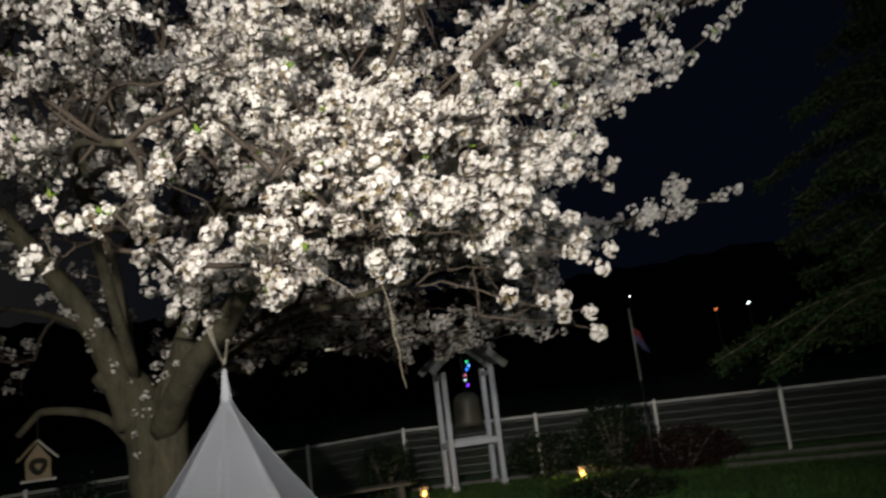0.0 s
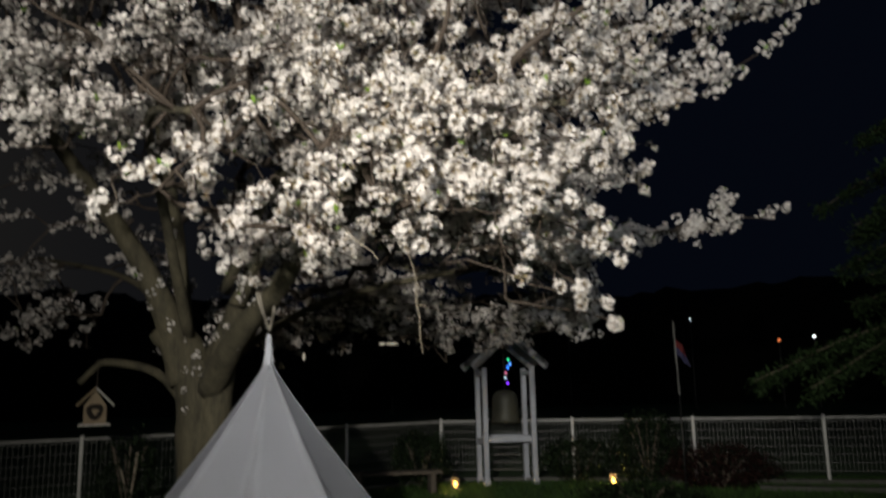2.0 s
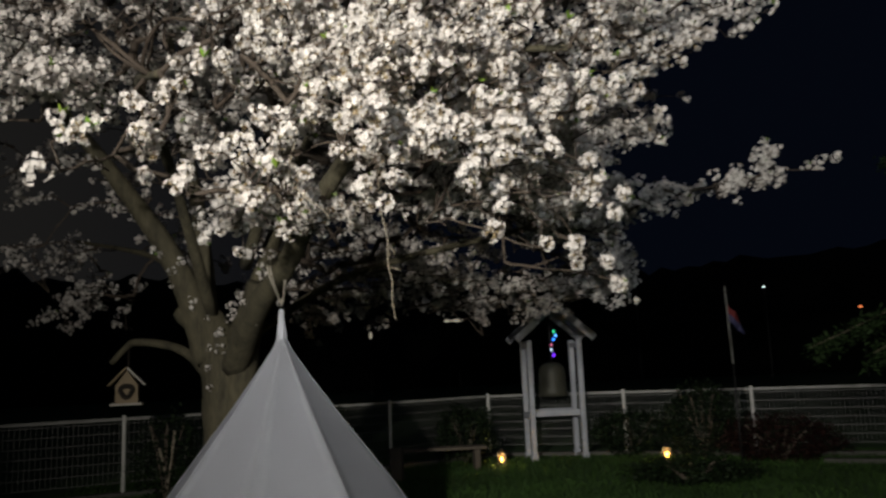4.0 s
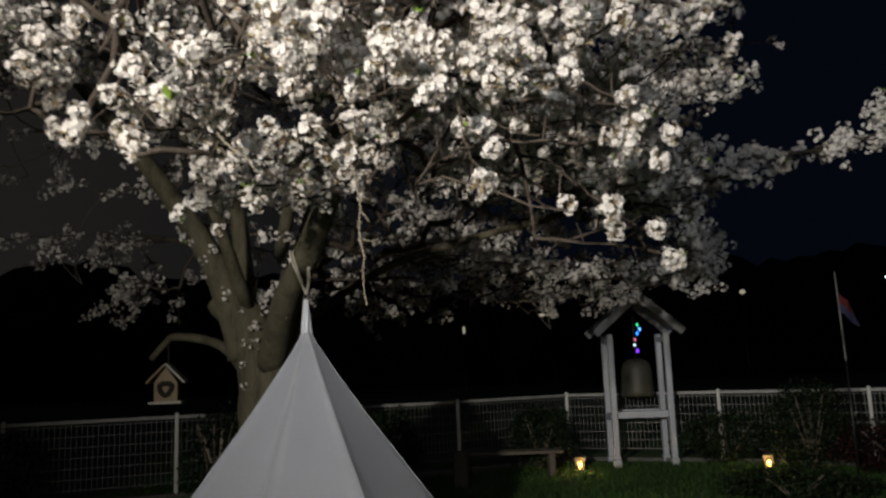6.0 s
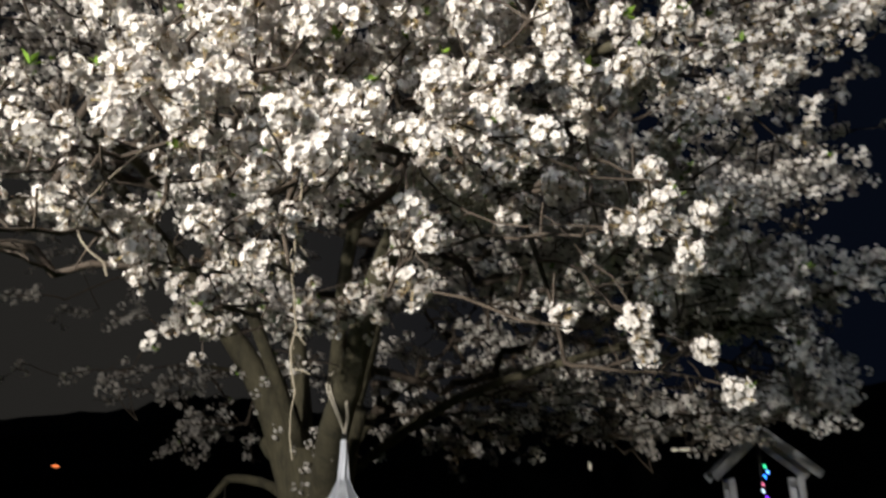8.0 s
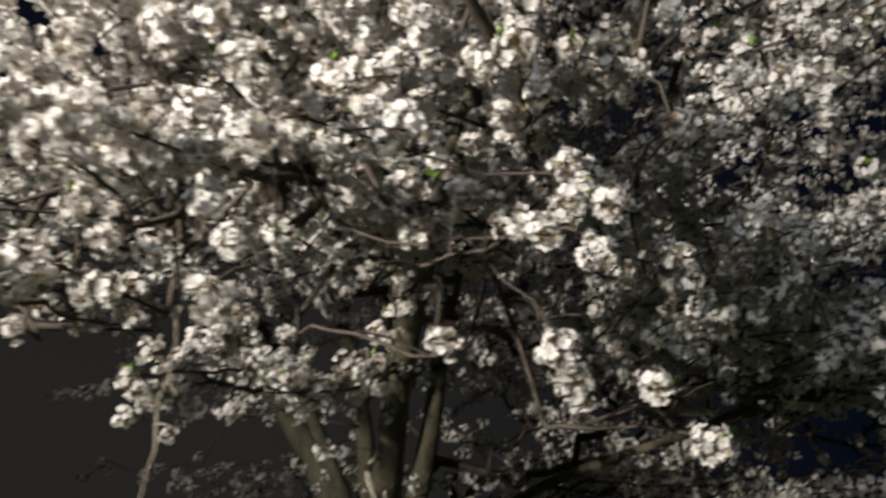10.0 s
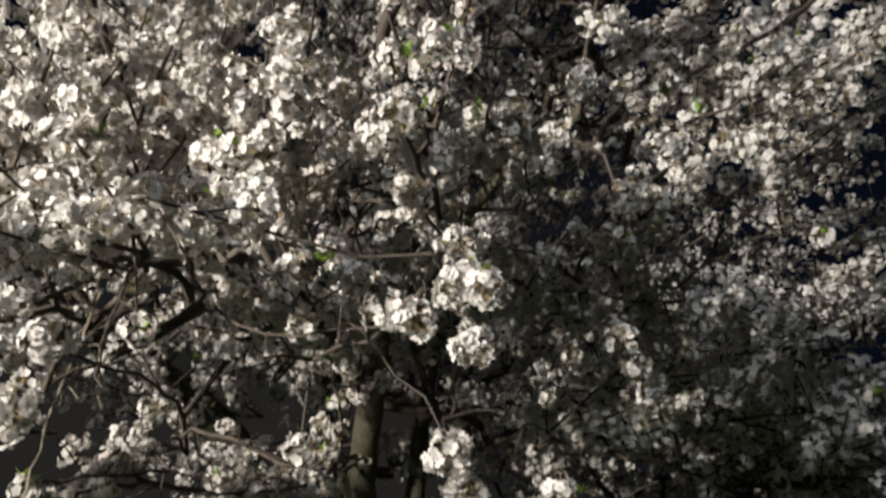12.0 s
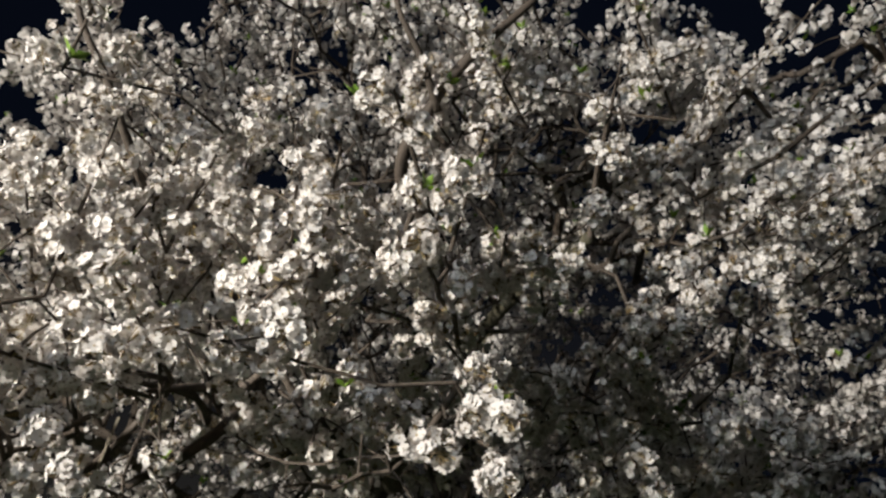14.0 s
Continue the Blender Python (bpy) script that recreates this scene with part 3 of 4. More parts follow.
        v, f = tube_data([p + Vector((rng.gauss(0, 0.005), rng.gauss(0, 0.005), rng.gauss(0, 0.004))) for p in ln], [0.0044 - 0.0024 * i / len(ln) for i in range(len(ln))], 5, 0.15)
        for k in range(5):
            base = ln[rng.randrange(3, len(ln) - 4)]
            tip = base + Vector((rng.uniform(-0.05, 0.05), rng.uniform(-0.05, 0.05), rng.uniform(-0.05, 0.01)))
            v2, f2 = tube_data([base, base.lerp(tip, 0.5) + Vector((0, 0, 0.004)), tip], [0.003, 0.0025, 0.0015], 4)
            f += [tuple(q + len(v) for q in face) for face in f2]
            v += v2
        me = mesh_of("bare_twig", v, f, M_PALETWIG if pts[0][0] < 0.1 else M_TWIG)
        put("bare_twig", me)

    # dark boughs that fork through the front of the crown
    for thick, pts in ((0.022, [(-0.2, 6.8, 3.5), (-0.2, 6.0, 3.48), (0.15, 5.13, 3.43), (0.24, 4.94, 3.45), (0.3, 4.76, 3.58), (0.31, 4.65, 3.75), (0.37, 4.5, 4.0)]),
                       (0.028, [(0.6, 6.0, 3.6), (0.7, 5.66, 3.68), (0.91, 5.58, 3.79), (1.09, 5.57, 3.94), (1.29, 5.6, 4.1), (1.55, 5.7, 4.4)]),
                       (0.017, [(0.91, 5.58, 3.79), (0.95, 5.43, 3.89), (0.97, 5.33, 4.02), (0.97, 5.2, 4.3)]),
                       (0.032, [(0.6, 6.0, 3.6), (0.29, 5.71, 3.29), (0.28, 5.49, 2.86), (0.28, 5.36, 2.67), (0.2, 5.22, 2.5)]),
                       (0.016, [(0.28, 5.49, 2.86), (0.28, 5.28, 2.77), (0.27, 5.14, 2.68), (0.3, 4.95, 2.52)]),
                       (0.014, [(0.51, 5.9, 3.62), (0.7, 5.8, 3.71), (0.84, 5.97, 3.79), (1.1, 6.3, 3.95)])):
        ln = smooth_line([Vector(q) + Vector((rng.gauss(0, 0.012), rng.gauss(0, 0.012), rng.gauss(0, 0.012))) for q in pts], 5)
        v, f = tube_data(ln, [thick * (1 - 0.65 * i / len(ln)) for i in range(len(ln))], 8, 0.12, len(ln))
        me = mesh_of("bough", v, f, M_TWIG)
        me.shade_smooth()
        put("bough", me)

    # forked outer branches that show between the clumps of blossom
    brng = random.Random(29)
    on_branches = []
    for k in range(18):
        ids = limbs[("front", "front_right", "tent", "right_up")[k % 4]]
        p = Vector(pos[ids[brng.randrange(len(ids) // 2, len(ids))]])
        d = Vector((brng.uniform(-0.7, 1.1), brng.uniform(-1.0, -0.1), brng.uniform(-0.45, 0.75))).normalized()
        ln, v, f = [p.copy()], [], []
        for j in range(11):
            d = (d + Vector((brng.gauss(0, 0.19), brng.gauss(0, 0.19), brng.gauss(-0.03, 0.17)))).normalized()
            p = p + d * 0.13
            ln.append(p.copy())
        ln = [q for q in ln if q.y > 5.0 and q.z > 2.3]
        if len(ln) < 5:
            continue
        thick = brng.uniform(0.009, 0.019)
        v, f = tube_data(smooth_line([tuple(q) for q in ln], 3), [thick * (1 - 0.75 * i / (3 * len(ln))) for i in range(len(smooth_line([tuple(q) for q in ln], 3)))], 7, 0.12, k)
        v, f = list(v), list(f)
        for j in range(2, len(ln) - 1):
            e = Vector((brng.uniform(-1, 1), brng.uniform(-1, 0.3), brng.uniform(-0.7, 0.9))).normalized()
            far = brng.uniform(0.18, 0.5)
            q = [ln[j] + e * far * t + Vector((brng.gauss(0, 0.02), brng.gauss(0, 0.02), 0.06 * math.sin(3 * t))) * (t > 0) for t in (0, 0.25, 0.5, 0.75, 1)]
            v2, f2 = tube_data(q, [0.0052, 0.0046, 0.004, 0.0032, 0.002], 4)
            f += [tuple(c + len(v) for c in face) for face in f2]
            v += list(v2)
        me = mesh_of("branch", v, f, M_TWIG)
        me.shade_smooth()
        put("branch", me)
        on_branches += [np.array(q) + nrng.normal(0, 0.05, 3) for q in ln[3:] for _ in range(3) if q.x > 0.9 and q.z > 2.8]

    # where the blossom sits: along the outer part of each shoot, and at the ends of its side shoots
    seats = []
    for ids, bare, main in nodes.values():
        for j, i in enumerate(ids):
            t = (j + 1) / main if j < main else 1.0
            if j >= main and bare > 0.5 and rng.random() < (1.0 if bare > 0.8 else 0.7):
                continue
            if t > bare and rng.random() < 0.88:
                seats.append(pos[i] + nrng.normal(0, 0.02, 3))
                if rng.random() < 0.18:
                    seats.append(pos[i] + nrng.normal(0, 0.05, 3))
    for t in TIPS:
        seats.append(np.array(t) + nrng.normal(0, 0.03, 3))
    # short sprays straight from the trunk and old limbs
    for name in ("left", "tent", "up", "right_up"):
        for i in limbs[name][2:16]:
            for _ in range(2):
                if rng.random() < 0.3:
                    seats.append(pos[i] + np.array([rng.uniform(-0.14, 0.14), -rng.uniform(0.08, 0.2), rng.uniform(-0.15, 0.2)]))
    for _ in range(6):
        z = rng.uniform(1.3, 2.3)
        seats.append(np.array([-2.55 + rng.uniform(-0.22, 0.22), 9.27, z]))
    # none in front of the long bare twig
    seats = np.array([p for p in seats if not (-0.14 < p[0] < 0.1 and 4.9 < p[1] < 5.3 and p[2] < 2.6)] + on_branches)
    near = np.linalg.norm(seats - np.array([1.2, 5.0, 2.3]), axis=1)
    order = np.argsort(near)
    single, rest = order[:280], order[280:]
    fine = [flower_cluster(rng, 42, True, True) for _ in range(10)]
    mid = [flower_cluster(rng, 32, False, True) for _ in range(8)]
    coarse = [far_cluster(rng, 24) for _ in range(8)]
    slots = (M_PETAL, M_CALYX)
    meshes = []
    for v, f, s in fine:
        meshes.append(quick_mesh("flower_head", v, f, None, (slots, s)))
    for i in single:
        ob = new("flower_head", meshes[rng.randrange(len(meshes))])
        ob.parent = tree
        ob.matrix_local = inv @ Matrix.LocRotScale(Vector(seats[i]), Euler((rng.uniform(-0.7, 0.7), rng.uniform(-0.7, 0.7), rng.uniform(0, 6.28))), Vector((1, 1, 1)) * rng.uniform(0.045, 0.066))
    # the rest of the blossom in three stretches of the crown
    side = seats[:, 0] * 0.75 - seats[:, 1] * 0.66
    for lo, hi in ((-99, -7.0), (-7.0, -4.4), (-4.4, 99)):
        sel = [i for i in rest if lo <= side[i] < hi]
        vs, fs, ss, o = [], [], [], 0
        for group, kinds, big in (([i for i in sel if near[i] < 2.6], fine[:2] + mid, 0.066), ([i for i in sel if near[i] >= 2.6], coarse, 0.076)):
            pick = np.array([rng.randrange(len(kinds)) for _ in group])
            group = np.array(group, dtype=int)
            for k, (tv, tf, ts) in enumerate(kinds):
                g = group[pick == k]
                if not len(g):
                    continue
                v, f = scatter((tv, tf), seats[g], random_turns(len(g), nrng, 0.8), nrng.uniform(0.046, big, len(g)))
                vs.append(v), fs.append(f + o), ss.append(np.tile(ts, len(g)))
                o += len(v)
        me = quick_mesh("blossom", np.concatenate(vs), np.concatenate(fs), None, (slots, np.concatenate(ss)))
        tagged(put("blossom", me), "dense white cherry blossom in clusters", kind="stuff")
    # young leaves
    lt = leaf_template(rng)
    pick = np.array([i for i in range(len(seats)) if rng.random() < (0.10 if near[i] < 3 else 0.05)])
    v, f = scatter(lt, seats[pick] + nrng.normal(0, 0.02, (len(pick), 3)), random_turns(len(pick), nrng, 0.9), nrng.uniform(0.028, 0.06, len(pick)))
    tagged(put("young_leaves", quick_mesh("young_leaves", v, f, M_LEAF), "fresh green young leaves"), kind="stuff")

    # the low side limb with the bird house
    ln = smooth_line([(-2.85, 9.6, 1.5), (-3.15, 9.72, 1.79), (-3.5, 9.82, 1.93), (-3.9, 9.88, 1.98), (-4.02, 9.9, 1.93), (-4.2, 9.88, 1.75)], 5)
    v, f = tube_data(ln, [0.058 - 0.028 * i / len(ln) for i in range(len(ln))], 10, 0.08, 5)
    me = mesh_of("limb", v, f, M_BARK)
    me.shade_smooth()
    put("limb", me, "bare sawn-off side limb")


build_cherry()


# ---- hanging tent ----
def build_tent():
    x, y, hem, r, top = -1.52, 8.1, 0.27, 1.19, 1.85
    tent = thing("hanging_tent", pose(x, y, 0, 0, 0, 4.5), "pale grey canvas cone tent hung by ropes from a cherry limb", "tent")
    n = 8
    prof = [(0.0, 0.035), (0.06, 0.075), (0.2, 0.205), (0.4, 0.40), (0.6, 0.61), (0.8, 0.82), (0.93, 0.945), (1.0, 1.0)]
    for k in range(n):
        bm = bmesh.new()
        rows = []
        for t, q in prof:
            row = []
            for j in range(7):
                w = j / 6
                a0, a1 = 2 * math.pi * k / n, 2 * math.pi * (k + 1) / n
                p = Vector((math.cos(a0), math.sin(a0), 0)).lerp(Vector((math.cos(a1), math.sin(a1), 0)), w)
                belly = 1 - 0.022 * math.sin(math.pi * w) * math.sin(math.pi * t) + 0.006 * noise.noise(Vector((k * 3 + w * 3, t * 5, 1)))
                row.append(bm.verts.new((p.x * q * r * belly, p.y * q * r * belly, top + (hem - top) * t - 0.03 * math.sin(math.pi * w) * (t > 0.99) * -1)))
            rows.append(row)
        for a, b in zip(rows, rows[1:]):
            for j in range(6):
                bm.faces.new((a[j], b[j], b[j + 1], a[j + 1]))
        for f in bm.faces:
            f.smooth = True
        bmesh.ops.solidify(bm, geom=bm.faces[:], thickness=0.004)
        part("canvas_panel", bm, M_CANVAS, tent)
    for k in range(n):
        a = 2 * math.pi * k / n
        tube("seam", [(math.cos(a) * q * r, math.sin(a) * q * r, top + (hem - top) * t) for t, q in prof], 0.0022, M_CANVAS, tent, 6)
    ring = [(math.cos(2 * math.pi * k / n) * r, math.sin(2 * math.pi * k / n) * r, hem) for k in range(n)]
    hoop = [Vector(ring[k % n]).lerp(Vector(ring[(k + 1) % n]), s / 4) for k in range(n) for s in range(4)]
    tube("hem_hoop", hoop + hoop[:1], 0.016, M_CANVAS, tent, 8)
    bm = bmesh.new()
    bmesh.ops.create_cone(bm, cap_ends=True, segments=24, radius1=0.75, radius2=1.22, depth=0.22, matrix=Matrix.Translation((0, 0, 0.135)))
    part("floor_cushion", bm, M_DARKCLOTH, tent, "dark padded floor of the tent")
    bm = bmesh.new()
    bmesh.ops.create_cone(bm, cap_ends=True, segments=14, radius1=0.036, radius2=0.017, depth=0.30, matrix=Matrix.Translation((0, 0, top + 0.12)))
    part("gathered_neck", bm, M_CANVAS, tent)
    turn = pose(0, 0, 0, 0, 0, -4.5)
    for k, (dx, hi, rad) in enumerate(((-0.10, 2.60, 0.008), (-0.075, 2.62, 0.008), (0.07, 2.36, 0.014))):
        pts = [turn @ Vector(p) for p in ((0, 0, top + 0.31), (dx * 0.45, -0.01, top + 0.42), (dx * 0.95, -0.09, (top + 0.42 + hi) / 2 + 0.04), (dx, -0.04 if k < 2 else -0.09, hi))]
        tube("rope", smooth_line(pts, 4), rad, M_ROPE, tent, 6, label="pale hanging rope")
    ring = [(0.020 * math.cos(a * math.pi / 6), 0, top + 0.275 + 0.042 * math.sin(a * math.pi / 6)) for a in range(13)]
    tube("carabiner", ring, 0.005, M_METAL, tent, 6, label="metal carabiner")
    for k in range(6):
        a = k * math.pi / 3
        tube("gather_fold", [(0.044 * math.cos(a), 0.044 * math.sin(a), top - 0.03), (0.026 * math.cos(a + 0.3), 0.026 * math.sin(a + 0.3), top + 0.12), (0.016 * math.cos(a + 0.6), 0.016 * math.sin(a + 0.6), top + 0.26)], 0.008, M_CANVAS, tent, 6)


build_tent()


# ---- bird house ----
def build_bird_house():
    bh = thing("bird_house", pose(-4.0, 9.9, 1.27, 0, 0, 24), "small pale wooden bird house with a dark wreath on a limb", "bird house")
    w, d, h = 0.24, 0.22, 0.20
    bm = bmesh.new()
    pts = [(-w / 2, 0.0), (w / 2, 0.0), (w / 2, h), (0, h + 0.17), (-w / 2, h)]
    f = bm.faces.new([bm.verts.new((px, -d / 2, pz + 0.02)) for px, pz in pts])
    ext = bmesh.ops.extrude_face_region(bm, geom=[f])
    bmesh.ops.translate(bm, verts=[e for e in ext["geom"] if isinstance(e, bmesh.types.BMVert)], vec=(0, d, 0))
    bmesh.ops.recalc_face_normals(bm, faces=bm.faces[:])
    part("body", bm, M_PLYWOOD, bh)
    part("base_board", box(0.34, 0.32, 0.024, (0, 0, 0.008), bevel=0.004), M_BHROOF, bh)
    for s in (-1, 1):
        turn = Matrix.Rotation(s * radians(46), 4, "Y")
        part("roof_board", box(0.28, 0.32, 0.022, (s * 0.1, 0, 0.32), turn, 0.004), M_BHROOF if s > 0 else M_PLYWOOD, bh)
    bm = bmesh.new()
    for k in range(22):
        a = 2 * math.pi * k / 22
        rr = 0.062 * (1 + 0.12 * math.sin(3 * a))
        bmesh.ops.create_icosphere(bm, subdivisions=1, radius=0.031, matrix=Matrix.Translation((rr * math.cos(a), -d / 2 - 0.012, 0.155 + rr * math.sin(a))))
    wr = part("wreath", bm, M_WREATH, bh, "dark twig wreath round the entrance")
    bm = bmesh.new()
    bmesh.ops.create_cone(bm, cap_ends=True, segments=16, radius1=0.035, radius2=0.035, depth=0.006, matrix=Matrix.Translation((0, -d / 2 - 0.002, 0.155)) @ Matrix.Rotation(radians(90), 4, "X"))
    part("entrance", bm, M_PLYWOOD, bh)
    tube("cord", [(0, 0, 0.385), (0.005, 0, 0.5), (0, 0, 0.66)], 0.008, M_WREATH, bh, 6)


build_bird_house()


# ---- bell frame ----
def build_bell_frame():
    fr = thing("bell_tower", pose(0.86, 14.75, 0, 0, 0, 13), "white-painted timber bell frame with a small gabled roof", "bell tower")
    w, d, h = 0.84, 0.52, 1.95
    for sx in (-1, 1):
        for sy in (-1, 1):
            part("corner_post", box(0.082, 0.082, h - 0.1, (sx * w / 2, sy * d / 2, (h - 0.1) / 2 + 0.1), bevel=0.008), M_WHITEWOOD, fr)
            part("post_shoe", box(0.108, 0.108, 0.12, (sx * w / 2, sy * d / 2, 0.06), bevel=0.01), M_WHITEWOOD, fr)
    for sy in (-1, 1):
        part("cross_beam", box(w - 0.1, 0.085, 0.10, (0, sy * d / 2, 0.76), bevel=0.008), M_WHITEWOOD, fr)
    for sx in (-1, 1):
        part("side_beam", box(0.08, d - 0.1, 0.10, (sx * w / 2, 0, 0.72), bevel=0.008), M_WHITEWOOD, fr)
        part("side_beam", box(0.08, d - 0.1, 0.08, (sx * w / 2, 0, 1.86), bevel=0.008), M_WHITEWOOD, fr)
        turn = Matrix.Rotation(sx * radians(41), 4, "Y")
        for k in range(4):
            part("roof_board", box(0.225, d + 0.3, 0.03, (sx * (0.08 + k * 0.158), 0, 2.50 - k * 0.138), turn, 0.004), M_ROOFWOOD, fr)
        for sy in (-1, 1):
            part("barge_board", box(0.88, 0.035, 0.12, (sx * 0.322, sy * (d / 2 + 0.16), 2.245), turn, 0.006), M_WHITEWOOD, fr)
    part("ridge_beam", box(0.07, d + 0.2, 0.09, (0, 0, 2.46), bevel=0.006), M_WHITEWOOD, fr)
    bell = thing("bell", pose(0.86, 14.75, 1.02, 0, 0, 13), "weathered olive-grey bronze bell hung in the timber frame", "bell")
    prof = [(0.0, 0.56), (0.08, 0.555), (0.15, 0.53), (0.20, 0.47), (0.225, 0.38), (0.232, 0.22), (0.238, 0.08), (0.25, 0.0), (0.225, 0.0), (0.21, 0.1), (0.20, 0.36), (0.0, 0.5)]
    n = 28
    v = [(r * math.cos(2 * math.pi * k / n), r * math.sin(2 * math.pi * k / n), z) for r, z in prof for k in range(n)]
    f = [(i * n + k, i * n + (k + 1) % n, (i + 1) * n + (k + 1) % n, (i + 1) * n + k) for i in range(len(prof) - 1) for k in range(n)]
    me = mesh_of("body", v, f, M_BELL)
    me.shade_smooth()
    new("body", me).parent = bell
    tube("hanger", [(0, 0, 0.54), (0, 0, 1.42)], 0.02, M_METAL, bell, 8)
    tube("clapper", [(0, 0, 0.5), (0, 0, 0.1), (0, 0, -0.04)], [0.012, 0.018, 0.035], M_METAL, bell, 8)
    lights = thing("light_string", pose(0.9, 14.42, 0, 0, 0, 13), "short string of coloured lights hung under the roof", "string lights")
    tube("wire", [(0.0, 0.0, 2.44), (0.02, 0, 2.1), (-0.01, 0, 1.9), (0.01, 0, 1.72)], 0.004, M_METAL, lights, 5)
    for k, (dx, z, c, e) in enumerate(((0.03, 2.14, (0.05, 0.9, 0.35), 2), (0.06, 2.07, (0.1, 0.35, 1.0), 4), (0.02, 2.01, (0.02, 0.2, 1.0), 5), (-0.02, 1.92, (1.0, 0.2, 0.35), 1.2), (-0.03, 1.84, (0.6, 0.9, 1.0), 2), (0.01, 1.75, (0.2, 0.03, 1.0), 4))):
        bm = bmesh.new()
        bmesh.ops.create_icosphere(bm, subdivisions=2, radius=0.018, matrix=Matrix.Translation((dx, 0, z - 0.06)) @ Matrix.Diagonal((1, 1, 1.4, 1)))
        part("bulb", bm, glow("bulb_glow", c, e), lights)


build_bell_frame()


# ---- lanterns, bench, stump, flag ----
def build_lantern(x, y, size):
    la = thing("garden_lantern", pose(x, y, 0), "small garden lantern glowing warm yellow on the grass", "lantern", "garden lanterns")
    part("base", box(0.13 * size, 0.13 * size, 0.03, (0, 0, 0.015), bevel=0.004), M_METAL, la)
    for sx in (-1, 1):
        for sy in (-1, 1):
            part("corner_bar", box(0.012, 0.012, 0.17, (sx * 0.055 * size, sy * 0.055 * size, 0.115), bevel=0), M_METAL, la)
    bm = bmesh.new()
    bmesh.ops.create_cone(bm, cap_ends=True, segments=4, radius1=0.11 * size, radius2=0.02, depth=0.07, matrix=Matrix.Translation((0, 0, 0.235)) @ Matrix.Rotation(radians(45), 4, "Z"))
    part("cap", bm, M_METAL, la)
    bm = bmesh.new()
    bmesh.ops.create_icosphere(bm, subdivisions=2, radius=0.027, matrix=Matrix.Translation((0, 0, 0.085)) @ Matrix.Diagonal((1, 1, 1.7, 1)))
    part("bulb", bm, G_WARM, la, "glowing warm bulb")
    # added plate behind the bulb: catches its light to suggest glowing lantern glass
    part("glow_reflector", box(0.115 * size, 0.01, 0.17, (0, 0.058 * size, 0.115), bevel=0), M_OLDWOOD, la)
    data = bpy.data.lights.new("lantern_light", "POINT")
    data.energy, data.color, data.shadow_soft_size = 10.0, (1.0, 0.6, 0.2), 0.05
    o = new("lantern_light", data)
    o.location = (x, y - 0.12, 0.13)


build_lantern(-0.01, 14.1, 1.0)
build_lantern(2.56, 14.2, 0.9)


def build_bench():
    be = thing("garden_bench", pose(-0.95, 13.55, 0, 0, 0, 14), "low dark weathered timber bench by the fence", "bench")
    for k in range(3):
        part("plank", box(1.5, 0.11, 0.04, (0, (k - 1) * 0.12, 0.33), bevel=0.006), M_OLDWOOD, be)
    for sx in (-0.6, 0.6):
        part("leg", box(0.08, 0.32, 0.31, (sx, 0, 0.155), bevel=0.008), M_OLDWOOD, be)


build_bench()

st = thing("timber_post", pose(-1.38, 12.5, 0), "short weathered timber post standing in the grass", "post")
part("body", box(0.17, 0.17, 0.46, (0, 0, 0.23), bevel=0.015), M_OLDWOOD, st)


def build_flag():
    fl = thing("flag_pole", pose(3.42, 13.0, 0), "thin pale pole with a small red and blue flag", "flag")
    # one pole in two tones: darker below about 1.45 m, paler above
    tube("lower_pole", [(0, 0, -0.05), (0, 0, 0.7), (0, 0, 1.45)], [0.013, 0.013, 0.013], M_METAL, fl, 8, label="dark metal lower pole")
    tube("pole", [(0, 0, 1.4), (-0.01, 0, 2.0), (-0.02, 0, 2.55)], [0.011, 0.010, 0.008], M_RAIL, fl, 8)
    for name, m, c0, c1 in (("flag_upper", M_FLAGRED, 0.0, 0.5), ("flag_lower", M_FLAGBLUE, 0.5, 1.0)):
        bm = bmesh.new()
        g = []
        for i in range(8):
            u = i / 7
            row = []
            for j in range(5):
                w = c0 + (c1 - c0) * j / 4
                row.append(bm.verts.new((0.0 + u * 0.11 + w * 0.09 * u, 0.035 * math.sin(u * 7 + w * 3), 2.28 - w * 0.24 - u * (0.12 + 0.08 * w) + 0.012 * math.sin(u * 9))))
            g.append(row)
        for a, b in zip(g, g[1:]):
            for j in range(4):
                bm.faces.new((a[j], b[j], b[j + 1], a[j + 1]))
        bmesh.ops.solidify(bm, geom=bm.faces[:], thickness=0.003)
        part(name, bm, m, fl)


build_flag()


